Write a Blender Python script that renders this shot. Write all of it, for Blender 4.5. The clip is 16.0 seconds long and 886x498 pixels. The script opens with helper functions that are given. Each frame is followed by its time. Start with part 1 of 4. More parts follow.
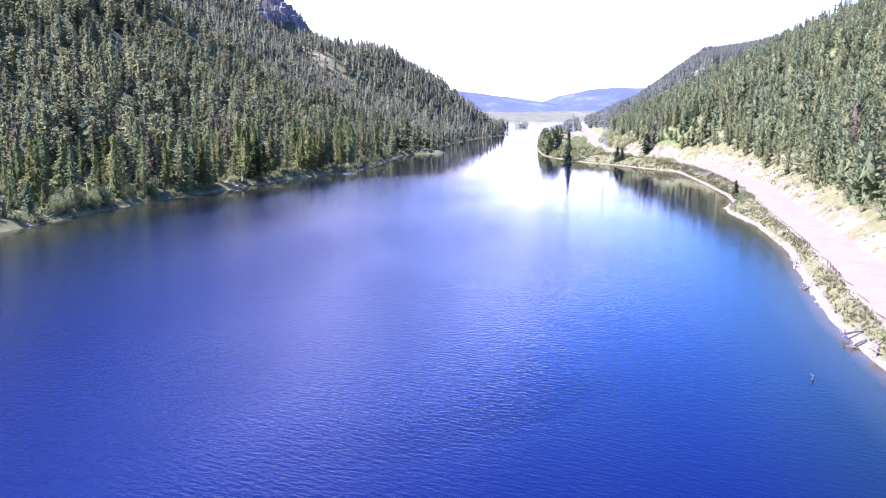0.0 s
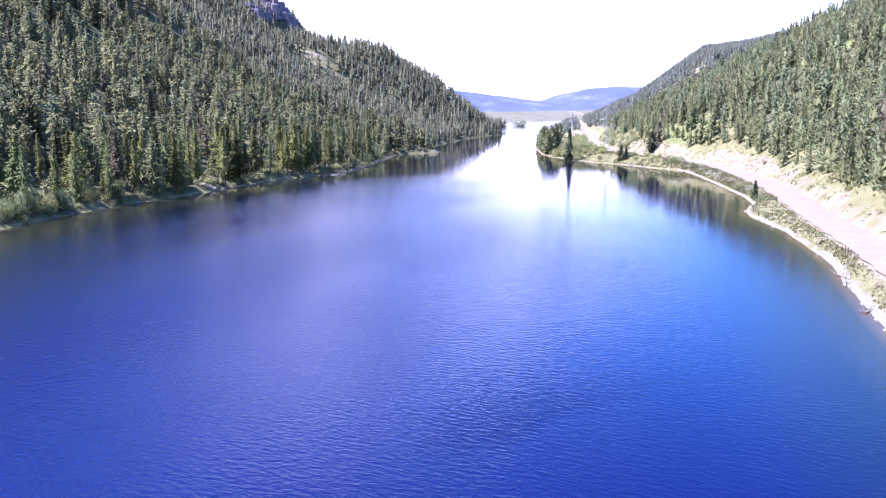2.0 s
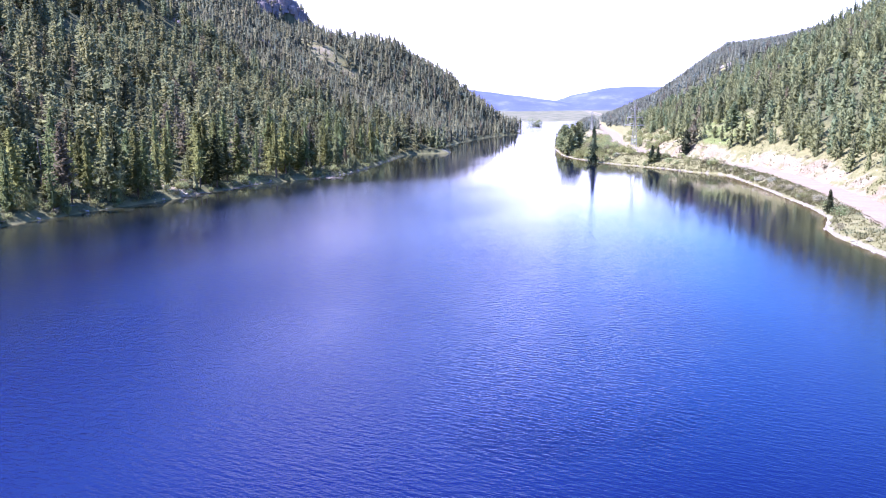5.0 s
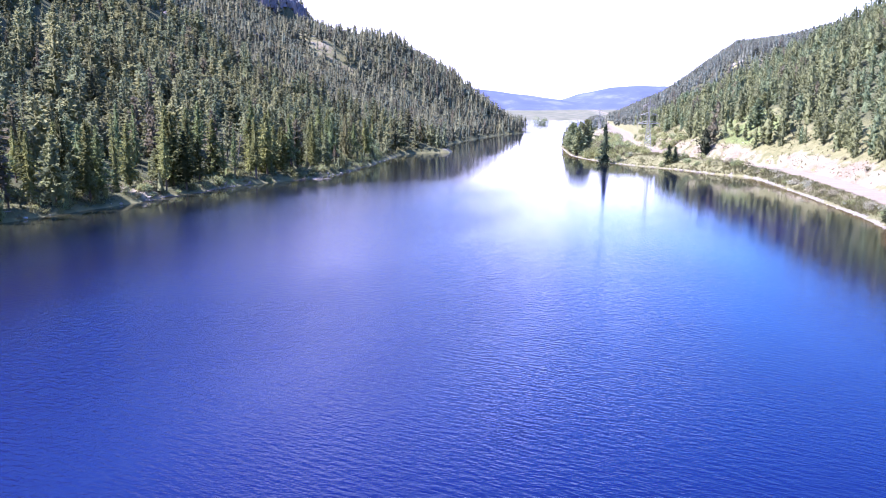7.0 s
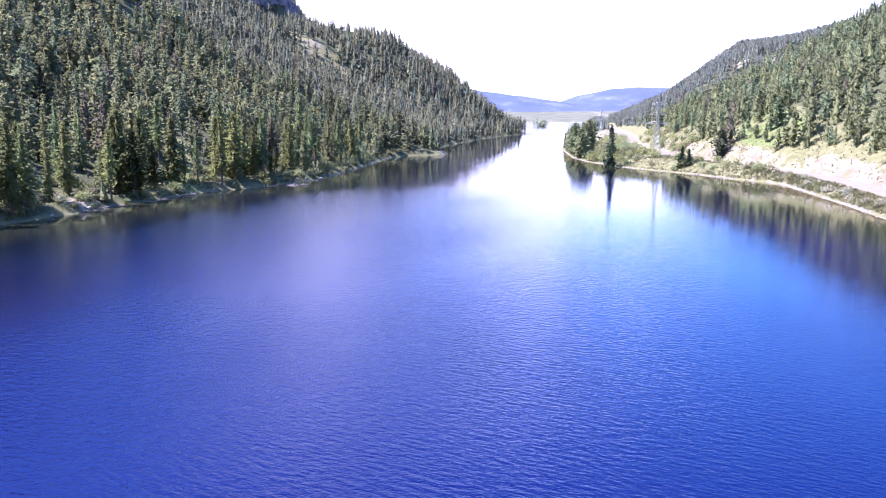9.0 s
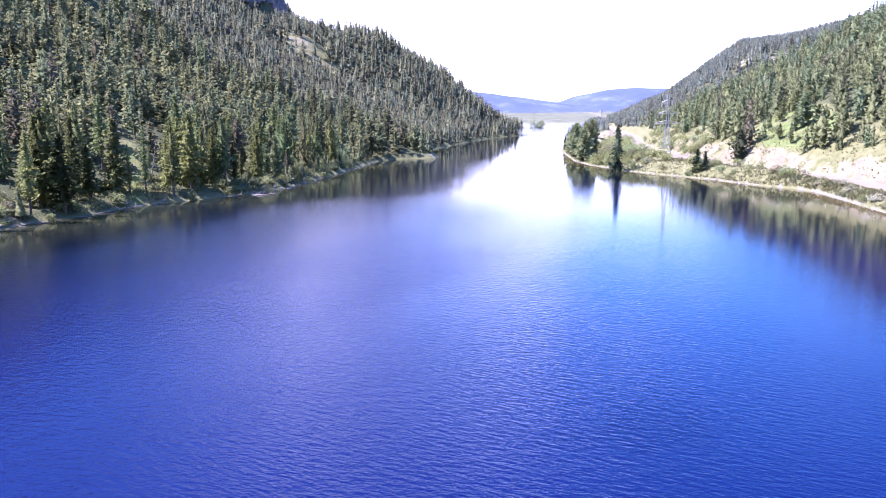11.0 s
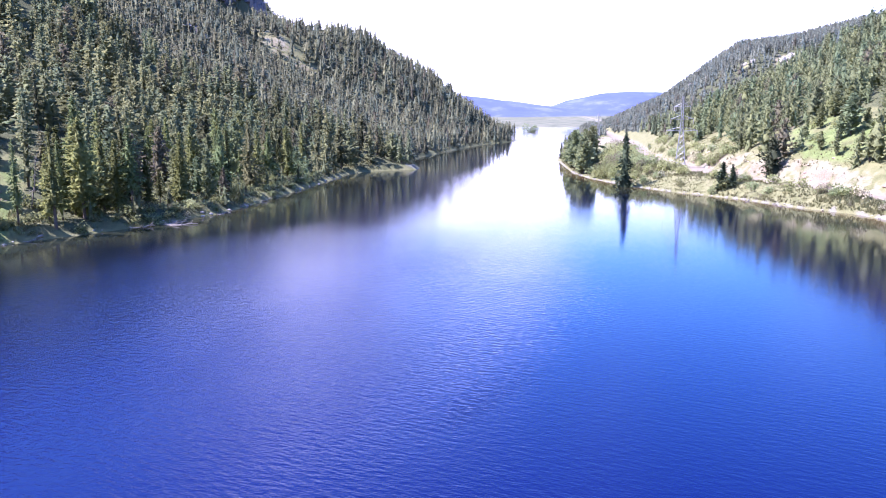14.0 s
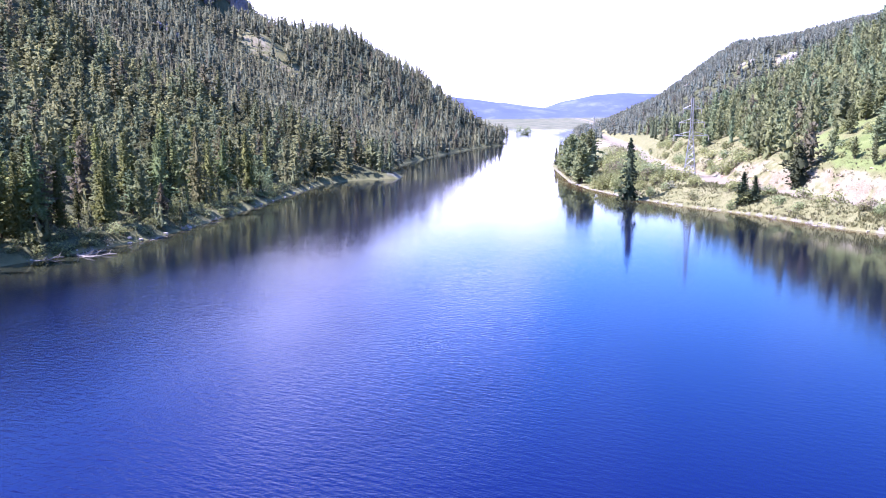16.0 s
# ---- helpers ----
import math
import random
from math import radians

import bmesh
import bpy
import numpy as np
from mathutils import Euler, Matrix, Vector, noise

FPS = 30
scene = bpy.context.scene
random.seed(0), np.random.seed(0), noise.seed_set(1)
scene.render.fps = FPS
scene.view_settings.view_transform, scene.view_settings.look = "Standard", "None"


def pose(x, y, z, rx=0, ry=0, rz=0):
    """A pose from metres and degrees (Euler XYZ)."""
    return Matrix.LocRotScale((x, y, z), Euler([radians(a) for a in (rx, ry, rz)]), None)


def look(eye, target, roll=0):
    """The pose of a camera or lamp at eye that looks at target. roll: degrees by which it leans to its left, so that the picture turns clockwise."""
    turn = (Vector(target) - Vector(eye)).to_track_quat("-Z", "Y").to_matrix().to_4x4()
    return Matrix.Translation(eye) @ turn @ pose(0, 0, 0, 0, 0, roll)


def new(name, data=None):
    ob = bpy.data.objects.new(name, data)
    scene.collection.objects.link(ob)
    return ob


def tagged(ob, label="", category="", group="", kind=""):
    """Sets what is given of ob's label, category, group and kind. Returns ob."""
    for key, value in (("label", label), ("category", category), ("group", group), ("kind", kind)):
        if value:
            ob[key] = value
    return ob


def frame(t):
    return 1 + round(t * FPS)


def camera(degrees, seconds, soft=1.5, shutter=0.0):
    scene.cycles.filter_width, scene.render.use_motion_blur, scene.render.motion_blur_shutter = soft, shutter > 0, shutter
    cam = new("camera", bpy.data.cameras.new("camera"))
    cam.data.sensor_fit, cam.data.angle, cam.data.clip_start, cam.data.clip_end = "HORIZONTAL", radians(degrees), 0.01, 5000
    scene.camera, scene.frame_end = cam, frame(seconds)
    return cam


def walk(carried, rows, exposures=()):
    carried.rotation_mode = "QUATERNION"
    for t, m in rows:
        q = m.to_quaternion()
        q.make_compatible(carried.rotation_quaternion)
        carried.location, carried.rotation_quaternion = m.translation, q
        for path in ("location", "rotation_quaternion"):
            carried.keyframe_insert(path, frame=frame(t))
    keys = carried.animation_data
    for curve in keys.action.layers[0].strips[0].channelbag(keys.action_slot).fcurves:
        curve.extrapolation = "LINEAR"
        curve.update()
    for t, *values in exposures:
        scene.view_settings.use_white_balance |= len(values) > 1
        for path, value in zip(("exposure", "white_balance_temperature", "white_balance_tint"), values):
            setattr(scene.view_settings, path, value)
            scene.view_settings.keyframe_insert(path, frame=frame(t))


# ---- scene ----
cam = camera(60.9, 16.0, soft=1.0)
PATH = [
    (0, (14.581, 7.156, 25.967), (14.385, 9.114, 25.611), -0.2),
    (0.5, (14.542, 11.409, 25.503), (14.346, 13.367, 25.147), -0.3),
    (1, (14.49, 16.074, 25.216), (14.293, 18.032, 24.86), -0.3),
    (1.5, (14.299, 21.085, 24.905), (14.11, 23.044, 24.548), -0.4),
    (2, (13.973, 26.272, 24.634), (13.783, 28.231, 24.278), -0.4),
    (2.5, (13.848, 31.733, 24.436), (13.649, 33.691, 24.08), -0.3),
    (3, (13.575, 37.427, 24.213), (13.369, 39.384, 23.857), -0.2),
    (3.5, (13.268, 43.345, 23.818), (13.054, 45.301, 23.462), -0.1),
    (4, (12.939, 49.39, 23.576), (12.719, 51.345, 23.218), -0.1),
    (4.2, (12.804, 51.906, 23.52), (12.582, 53.861, 23.164), -0.2),
    (6.5, (11.565, 80.56, 22.195), (11.329, 82.514, 21.836), -0.0),
    (7, (11.625, 86.838, 21.907), (11.387, 88.791, 21.548), -0.0),
    (7.5, (11.648, 93.172, 21.515), (11.409, 95.125, 21.157), 0.0),
    (8, (11.49, 99.795, 21.122), (11.252, 101.748, 20.765), 0.0),
    (8.5, (11.242, 106.421, 20.866), (11.005, 108.375, 20.51), 0.0),
    (9, (11.249, 113.134, 20.794), (11.013, 115.088, 20.44), -0.0),
    (11.3, (10.378, 145.301, 20.079), (10.15, 147.257, 19.73), -0.2),
    (11.5, (10.364, 148.17, 20.089), (10.137, 150.126, 19.741), -0.1),
    (12, (10.386, 155.365, 20.12), (10.161, 157.322, 19.773), -0.2),
    (12.5, (10.483, 162.47, 20.104), (10.261, 164.428, 19.758), -0.2),
    (13, (10.631, 169.704, 20.279), (10.412, 171.662, 19.934), -0.3),
    (13.5, (10.621, 176.706, 20.543), (10.405, 178.665, 20.201), -0.3),
    (14, (10.641, 183.819, 20.759), (10.429, 185.779, 20.419), -0.3),
    (14.5, (10.687, 191.078, 20.768), (10.475, 193.038, 20.43), -0.4),
    (15, (10.848, 198.226, 21.0), (10.641, 200.186, 20.662), -0.4),
    (15.5, (11.079, 205.233, 21.225), (10.876, 207.194, 20.89), -0.5),
    (16, (11.151, 211.505, 21.5), (10.955, 213.467, 21.165), -0.5),
]
walk(cam, [(t, look(eye, target, roll)) for t, eye, target, roll in PATH], exposures=((0, 2.0, 5350, 36), (16, 2.0, 5350, 36)))


# ---- world, sun, exposure ----
SUN_AZ, SUN_EL = -100.0, 54.0          # degrees from +Y, clockwise; above the horizon
world = bpy.data.worlds.new("sky")
scene.world = world
world.use_nodes = True
wn = world.node_tree.nodes
sky = wn.new("ShaderNodeTexSky")
sky.sky_type = "NISHITA"
sky.sun_disc = False
sky.sun_elevation = radians(SUN_EL)
sky.sun_rotation = radians(SUN_AZ)
sky.altitude = 800
sky.air_density, sky.dust_density, sky.ozone_density = 1.0, 1.5, 6.0
wn["Background"].inputs["Strength"].default_value = 0.15
# white summer haze where the sky is pale towards the horizon, and thin cloud all over
wl = world.node_tree.links
split, haze, cloud = wn.new("ShaderNodeSeparateColor"), wn.new("ShaderNodeMapRange"), wn.new("ShaderNodeTexNoise")
wl.new(sky.outputs["Color"], split.inputs["Color"])
wl.new(split.outputs["Red"], haze.inputs["Value"])
for key, value in (("From Min", 1.85), ("From Max", 2.5), ("To Min", 0.0), ("To Max", 0.85)):
    haze.inputs[key].default_value = value
for key, value in (("Scale", 3.2), ("Detail", 5.0), ("Roughness", 0.55)):
    cloud.inputs[key].default_value = value
thin = wn.new("ShaderNodeMapRange")
wl.new(cloud.outputs["Fac"], thin.inputs["Value"])
for key, value in (("From Min", 0.46), ("From Max", 0.66), ("To Min", 0.0), ("To Max", 0.05)):
    thin.inputs[key].default_value = value
way = wn.new("ShaderNodeTexCoord")
near = wn.new("ShaderNodeVectorMath")
near.operation = "DOT_PRODUCT"
wl.new(way.outputs["Generated"], near.inputs[0])
near.inputs[1].default_value = Vector((-0.25, 0.95, 0.12)).normalized()
bank = wn.new("ShaderNodeMapRange")
bank.interpolation_type = "SMOOTHSTEP"
wl.new(near.outputs["Value"], bank.inputs["Value"])
for key, value in (("From Min", 0.935), ("From Max", 0.994), ("To Min", 0.0), ("To Max", 1.0)):
    bank.inputs[key].default_value = value
puff = wn.new("ShaderNodeMapRange")
wl.new(cloud.outputs["Fac"], puff.inputs["Value"])
for key, value in (("From Min", 0.36), ("From Max", 0.64), ("To Min", 0.05), ("To Max", 1.0)):
    puff.inputs[key].default_value = value
drift = wn.new("ShaderNodeMath")
drift.operation = "MULTIPLY_ADD"
wl.new(bank.outputs["Result"], drift.inputs[0])
wl.new(puff.outputs["Result"], drift.inputs[1])
wl.new(thin.outputs["Result"], drift.inputs[2])
veil = wn.new("ShaderNodeMath")
veil.operation, veil.use_clamp = "ADD", True
wl.new(haze.outputs["Result"], veil.inputs[0])
wl.new(drift.outputs[0], veil.inputs[1])
white = wn.new("ShaderNodeMix")
white.data_type = "RGBA"
wl.new(veil.outputs[0], white.inputs["Factor"])
deep = wn.new("ShaderNodeHueSaturation")
deep.inputs["Saturation"].default_value, deep.inputs["Value"].default_value = 1.2, 0.93
wl.new(sky.outputs["Color"], deep.inputs["Color"])
wl.new(deep.outputs["Color"], white.inputs["A"])
white.inputs["B"].default_value = (5.2, 5.2, 6.0, 1)
wl.new(white.outputs["Result"], wn["Background"].inputs["Color"])
sun = new("sun", bpy.data.lights.new("sun", "SUN"))
sun.data.energy, sun.data.angle, sun.data.color = 4.7, radians(0.5), (1.0, 0.935, 0.83)
az, el = radians(SUN_AZ), radians(SUN_EL)
to_sun = Vector((math.sin(az) * math.cos(el), math.cos(az) * math.cos(el), math.sin(el)))
sun.matrix_world = look((0, 0, 400), Vector((0, 0, 400)) - to_sun)


# ---- materials ----
class Nodes:
    """A small helper that strings shader nodes together."""

    def __init__(self, name):
        self.mat = bpy.data.materials.new(name)
        self.mat.use_nodes = True
        self.tree = self.mat.node_tree
        self.bsdf = self.tree.nodes["Principled BSDF"]
        self.out = self.tree.nodes["Material Output"]

    def add(self, kind):
        return self.tree.nodes.new(kind)

    def link(self, a, b):
        self.tree.links.new(a, b)

    def coords(self, scale=(1, 1, 1), turn=0.0):
        tc = self.add("ShaderNodeTexCoord")
        mp = self.add("ShaderNodeMapping")
        mp.vector_type = "TEXTURE"
        mp.inputs["Scale"].default_value = tuple(1 / c for c in scale)
        mp.inputs["Rotation"].default_value = (0, 0, radians(turn))
        self.link(tc.outputs["Object"], mp.inputs["Vector"])
        return mp.outputs["Vector"]

    def noise(self, scale, detail=4.0, rough=0.6, vector=None):
        n = self.add("ShaderNodeTexNoise")
        n.inputs["Scale"].default_value = scale
        n.inputs["Detail"].default_value = detail
        n.inputs["Roughness"].default_value = rough
        self.link(vector if vector is not None else self.coords(), n.inputs["Vector"])
        return n.outputs["Fac"]

    def ramp(self, fac, stops):
        r = self.add("ShaderNodeValToRGB")
        while len(r.color_ramp.elements) < len(stops):
            r.color_ramp.elements.new(1.0)
        for e, (p, c) in zip(r.color_ramp.elements, stops):
            e.position, e.color = p, (*c, 1) if len(c) == 3 else c
        self.link(fac, r.inputs["Fac"])
        return r.outputs["Color"]

    def mix(self, fac, a, b, blend="MIX"):
        m = self.add("ShaderNodeMix")
        m.data_type, m.blend_type = "RGBA", blend
        for value, socket in ((fac, m.inputs["Factor"]), (a, m.inputs["A"]), (b, m.inputs["B"])):
            if isinstance(value, (int, float)):
                socket.default_value = value
            elif isinstance(value, tuple):
                socket.default_value = (*value, 1)
            else:
                self.link(value, socket)
        return m.outputs["Result"]

    def math(self, op, a, b=0.0, clamp=False):
        m = self.add("ShaderNodeMath")
        m.operation, m.use_clamp = op, clamp
        for value, socket in ((a, m.inputs[0]), (b, m.inputs[1])):
            if isinstance(value, (int, float)):
                socket.default_value = value
            else:
                self.link(value, socket)
        return m.outputs[0]

    def attr(self, name):
        a = self.add("ShaderNodeAttribute")
        a.attribute_name = name
        return a.outputs["Fac"]

    def bump(self, height, strength, distance):
        b = self.add("ShaderNodeBump")
        b.inputs["Distance"].default_value = distance
        for value, socket in ((strength, b.inputs["Strength"]), (height, b.inputs["Height"])):
            if isinstance(value, (int, float)):
                socket.default_value = value
            else:
                self.link(value, socket)
        self.link(b.outputs["Normal"], self.bsdf.inputs["Normal"])

    def set(self, color=None, rough=None, metal=None, ior=None, spec=None):
        for key, value in (("Base Color", color), ("Roughness", rough), ("Metallic", metal), ("IOR", ior), ("Specular IOR Level", spec)):
            if value is None:
                continue
            s = self.bsdf.inputs[key]
            if isinstance(value, (int, float)):
                s.default_value = value
            elif isinstance(value, tuple):
                s.default_value = (*value, 1)
            else:
                self.link(value, s)
        return self.mat


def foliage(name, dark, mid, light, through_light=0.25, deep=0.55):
    """Needles or leaves: the tone differs from tree to tree and a little within a tree; lit tufts and shaded gaps are
    painted in.
    """
    n = Nodes(name)
    tone = n.math("FRACT", n.math("ADD", n.attr("tone"), n.add("ShaderNodeObjectInfo").outputs["Random"]))
    tree = n.ramp(tone, [(0.0, dark), (0.35, mid), (0.55, tuple(c * q for c, q in zip(mid, (0.75, 0.95, 1.15)))), (0.8, light), (0.94, mid), (0.97, tuple(sum(mid) * q for q in (0.31, 0.26, 0.18)))])
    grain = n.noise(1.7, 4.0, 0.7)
    # light and shade put into the colour: bright tufts, dark gaps between them
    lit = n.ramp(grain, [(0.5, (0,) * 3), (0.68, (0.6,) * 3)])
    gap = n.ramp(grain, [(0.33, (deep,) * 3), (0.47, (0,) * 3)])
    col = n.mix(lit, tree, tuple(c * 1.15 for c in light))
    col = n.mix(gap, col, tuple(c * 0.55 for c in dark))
    n.bump(grain, 1.0, 0.45)
    isl = n.add("ShaderNodeNewGeometry").outputs["Random Per Island"]
    col = n.mix(n.math("MULTIPLY", isl, 0.4), col, tuple(c * 0.75 for c in dark))
    n.set(col, rough=0.8, spec=0.12)
    tr = n.add("ShaderNodeBsdfTranslucent")
    n.link(col, tr.inputs["Color"])
    mx = n.add("ShaderNodeMixShader")
    mx.inputs["Fac"].default_value = through_light
    n.link(n.bsdf.outputs[0], mx.inputs[1])
    n.link(tr.outputs[0], mx.inputs[2])
    n.link(mx.outputs[0], n.out.inputs["Surface"])
    return n.mat


def make_ground():
    n = Nodes("ground")
    big, mid, fine = n.noise(0.03, 4), n.noise(0.35, 5), n.noise(3.0, 4, 0.7)
    grass = n.ramp(mid, [(0.25, (0.09, 0.092, 0.04)), (0.5, (0.15, 0.145, 0.068)), (0.75, (0.185, 0.168, 0.09))])
    lush = n.ramp(mid, [(0.25, (0.08, 0.105, 0.033)), (0.7, (0.148, 0.172, 0.062))])
    litter = n.ramp(fine, [(0.3, (0.036, 0.042, 0.022)), (0.7, (0.10, 0.102, 0.052))])
    red = n.ramp(fine, [(0.25, (0.095, 0.074, 0.05)), (0.5, (0.18, 0.144, 0.098)), (0.8, (0.28, 0.235, 0.17))])
    cream = n.ramp(fine, [(0.25, (0.14, 0.125, 0.085)), (0.5, (0.235, 0.21, 0.15)), (0.8, (0.33, 0.305, 0.23))])
    earth = n.mix(n.ramp(n.noise(0.12, 3), [(0.4, (0, 0, 0)), (0.6, (1, 1, 1))]), red, cream)
    plain = n.ramp(big, [(0.35, (0.07, 0.08, 0.05)), (0.5, (0.115, 0.115, 0.075)), (0.65, (0.16, 0.15, 0.105))])
    pebble = n.ramp(n.noise(5.0, 3, 0.8), [(0.3, (0.10, 0.092, 0.07)), (0.55, (0.20, 0.187, 0.145)), (0.8, (0.31, 0.30, 0.245))])

    def edge(name, soft=0.35):
        wob = n.math("MULTIPLY", n.math("SUBTRACT", mid, 0.5), soft * 3)
        return n.math("MULTIPLY", n.math("SUBTRACT", n.math("ADD", n.attr(name), wob), 0.35), 3.0, clamp=True)

    c = n.mix(edge("forest"), grass, litter)
    c = n.mix(edge("lush"), c, lush)
    c = n.mix(edge("plain"), c, plain)
    c = n.mix(edge("bare", 0.5), c, earth)
    c = n.mix(edge("shore", 0.2), c, pebble)
    n.bump(n.math("ADD", fine, mid), 0.9, 0.25)
    return n.set(c, rough=0.95, spec=0.1)


def make_water():
    n = Nodes("lake_water")
    depth = n.attr("depth")
    # brown shallows, then painted reflections: dark of the banks, blue of the sky
    body_and_mirror = n.ramp(depth, [(0.0, (0.09, 0.062, 0.028)), (0.11, (0.018, 0.020, 0.011)), (0.4, (0.0025, 0.0045, 0.011)), (1.0, (0.0018, 0.0020, 0.037))])
    long_wave = n.noise(1.9, 2.0, 0.5, n.coords((0.5, 1.3, 1.0), -22))
    short_wave = n.noise(4.6, 3.0, 0.6, n.coords((0.6, 1.25, 1.0), -8))
    height = n.math("ADD", n.math("MULTIPLY", long_wave, 0.7), n.math("MULTIPLY", short_wave, 0.3))
    calm = n.ramp(n.noise(0.016, 3.0, 0.5, n.coords((1.4, 0.5, 1))), [(0.35, (0.45,) * 3), (0.62, (1.0,) * 3)])
    wind = n.math("MULTIPLY", n.attr("wind"), calm)
    n.bump(height, wind, 0.21)
    return n.set(body_and_mirror, rough=0.03, ior=1.333)


def make_simple(name, stops, scale, rough, bump=0.0, distance=0.05, metal=0.0, stretch=(1, 1, 1)):
    n = Nodes(name)
    v = n.coords(stretch)
    f = n.noise(scale, 5, 0.65, v)
    g = n.noise(scale * 0.13, 3, 0.5, v)
    fac = n.math("ADD", n.math("MULTIPLY", f, 0.65), n.math("MULTIPLY", g, 0.35))
    if bump:
        n.bump(f, bump, distance)
    return n.set(n.ramp(fac, stops), rough=rough, metal=metal)


M_GROUND = make_ground()
M_WATER = make_water()
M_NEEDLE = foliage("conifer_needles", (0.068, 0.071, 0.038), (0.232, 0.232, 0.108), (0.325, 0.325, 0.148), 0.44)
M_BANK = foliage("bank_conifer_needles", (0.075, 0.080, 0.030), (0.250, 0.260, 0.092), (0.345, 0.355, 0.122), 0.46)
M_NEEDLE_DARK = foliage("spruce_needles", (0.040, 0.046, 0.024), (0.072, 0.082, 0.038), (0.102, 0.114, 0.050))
# conifer needles darkened and greyed: far shade and haze painted into the colour
M_NEEDLE_HAZED = foliage("conifer_needles_hazed", (0.064, 0.067, 0.046), (0.172, 0.170, 0.102), (0.275, 0.268, 0.145), 0.4)
# darker copy of the pine needles, with the far crowns' own shade painted in
M_PINE_SHADED = foliage("pine_needles_shaded", (0.063, 0.076, 0.046), (0.137, 0.151, 0.078), (0.203, 0.220, 0.099), 0.3)
# pine needles greyed towards blue: haze over the far ridge put into the colour
M_RIDGE_HAZED = foliage("ridge_pine_hazed", (0.090, 0.098, 0.078), (0.170, 0.180, 0.135), (0.235, 0.245, 0.175), 0.4)
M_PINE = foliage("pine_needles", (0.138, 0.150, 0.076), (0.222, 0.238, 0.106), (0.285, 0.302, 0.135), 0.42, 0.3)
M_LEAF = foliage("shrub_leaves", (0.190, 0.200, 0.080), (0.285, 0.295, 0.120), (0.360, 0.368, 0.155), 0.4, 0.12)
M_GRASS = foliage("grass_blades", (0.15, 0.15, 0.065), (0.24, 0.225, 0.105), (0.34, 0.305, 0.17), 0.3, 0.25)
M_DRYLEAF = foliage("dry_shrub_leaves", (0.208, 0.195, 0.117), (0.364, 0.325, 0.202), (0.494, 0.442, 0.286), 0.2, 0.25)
M_BARK = make_simple("bark", [(0.3, (0.06, 0.045, 0.035)), (0.7, (0.19, 0.14, 0.10))], 6, 0.9, 0.6, 0.04, stretch=(1, 1, 0.3))
M_DEADWOOD = make_simple("weathered_wood", [(0.3, (0.10, 0.083, 0.068)), (0.7, (0.27, 0.235, 0.20))], 9, 0.85, 0.4, 0.02)
M_ROCK = make_simple("cliff_rock", [(0.3, (0.075, 0.065, 0.07)), (0.55, (0.16, 0.135, 0.14)), (0.8, (0.27, 0.235, 0.23))], 0.35, 0.9, 0.8, 0.5, stretch=(1, 1, 0.4))
M_STONE = make_simple("shore_stone", [(0.3, (0.18, 0.155, 0.13)), (0.7, (0.42, 0.38, 0.33))], 3, 0.85, 0.4, 0.05)
M_REDSTONE = make_simple("red_stone", [(0.3, (0.34, 0.22, 0.16)), (0.7, (0.60, 0.45, 0.36))], 2, 0.9, 0.4, 0.08)
M_ROAD = make_simple("gravel_road", [(0.3, (0.135, 0.106, 0.071)), (0.5, (0.185, 0.148, 0.10)), (0.75, (0.245, 0.20, 0.14))], 2.2, 0.95, 0.3, 0.03)
M_STEEL = make_simple("galvanised_steel", [(0.3, (0.20, 0.205, 0.215)), (0.7, (0.32, 0.325, 0.335))], 3, 0.5, metal=0.5)
# the blue of distance haze is painted into the base colour of these hills
M_HILL_HAZED = make_simple("far_hills_hazed", [(0.36, (0.04, 0.053, 0.145)), (0.52, (0.055, 0.07, 0.165)), (0.61, (0.11, 0.122, 0.185)), (0.75, (0.155, 0.165, 0.20))], 0.006, 1.0)


# ---- the plan: shores, road, height of the land ----
def line(*pairs):
    ys, xs = zip(*pairs)
    return lambda y: np.interp(y, ys, xs)


shore_left = line((-300, -106), (163, -100), (208, -97), (231, -92), (257, -85), (300, -78), (322, -66), (345, -57.5), (380, -56), (433, -56.5),
                  (470, -56.5), (486, -50), (496, -34), (508, -34), (522, -46), (600, -46), (657, -41), (740, -32), (822, -20), (874, -2), (930, -1),
                  (965, -8), (1060, -30), (1180, -22), (1250, -2), (1275, -4), (1300, -80), (1400, -260), (2050, -330), (2600, -330))
shore_right = line((-300, 40), (0, 47), (60, 50.5), (85, 52), (103, 54), (122, 58), (139, 62), (153, 65.5), (186, 69.5), (208, 69), (219, 71), (235, 77.5),
                   (253, 80), (300, 82.5), (345, 84), (354, 82), (365, 74), (384, 66), (404, 52), (425, 41.5), (452, 33), (480, 29), (500, 28.5), (557, 27),
                   (600, 28), (640, 40), (700, 52), (842, 62), (1000, 68), (1300, 84), (1500, 105), (2050, 190), (2600, 240))
road_x = line((-300, 46), (0, 53), (60, 56.5), (90, 60), (135, 69.5), (165, 75), (197, 80), (230, 86.5), (262, 92), (300, 95.5), (335, 96), (355, 93), (375, 86),
              (392, 78), (412, 71), (434, 67.5), (491, 63.5), (560, 66), (627, 74), (736, 84), (948, 95), (1300, 118), (1700, 150), (2600, 260))
ROAD_Y = np.arange(-320, 2620, 2.0)
ROAD_X = np.convolve(np.pad(road_x(ROAD_Y), 12, mode="edge"), np.hanning(27)[1:-1] / np.hanning(27)[1:-1].sum(), mode="valid")


def road_x(y):
    return np.interp(y, ROAD_Y, ROAD_X)


road_z = line((0, 1.9), (300, 2.0), (430, 4.0), (560, 4.2), (1000, 4.5))
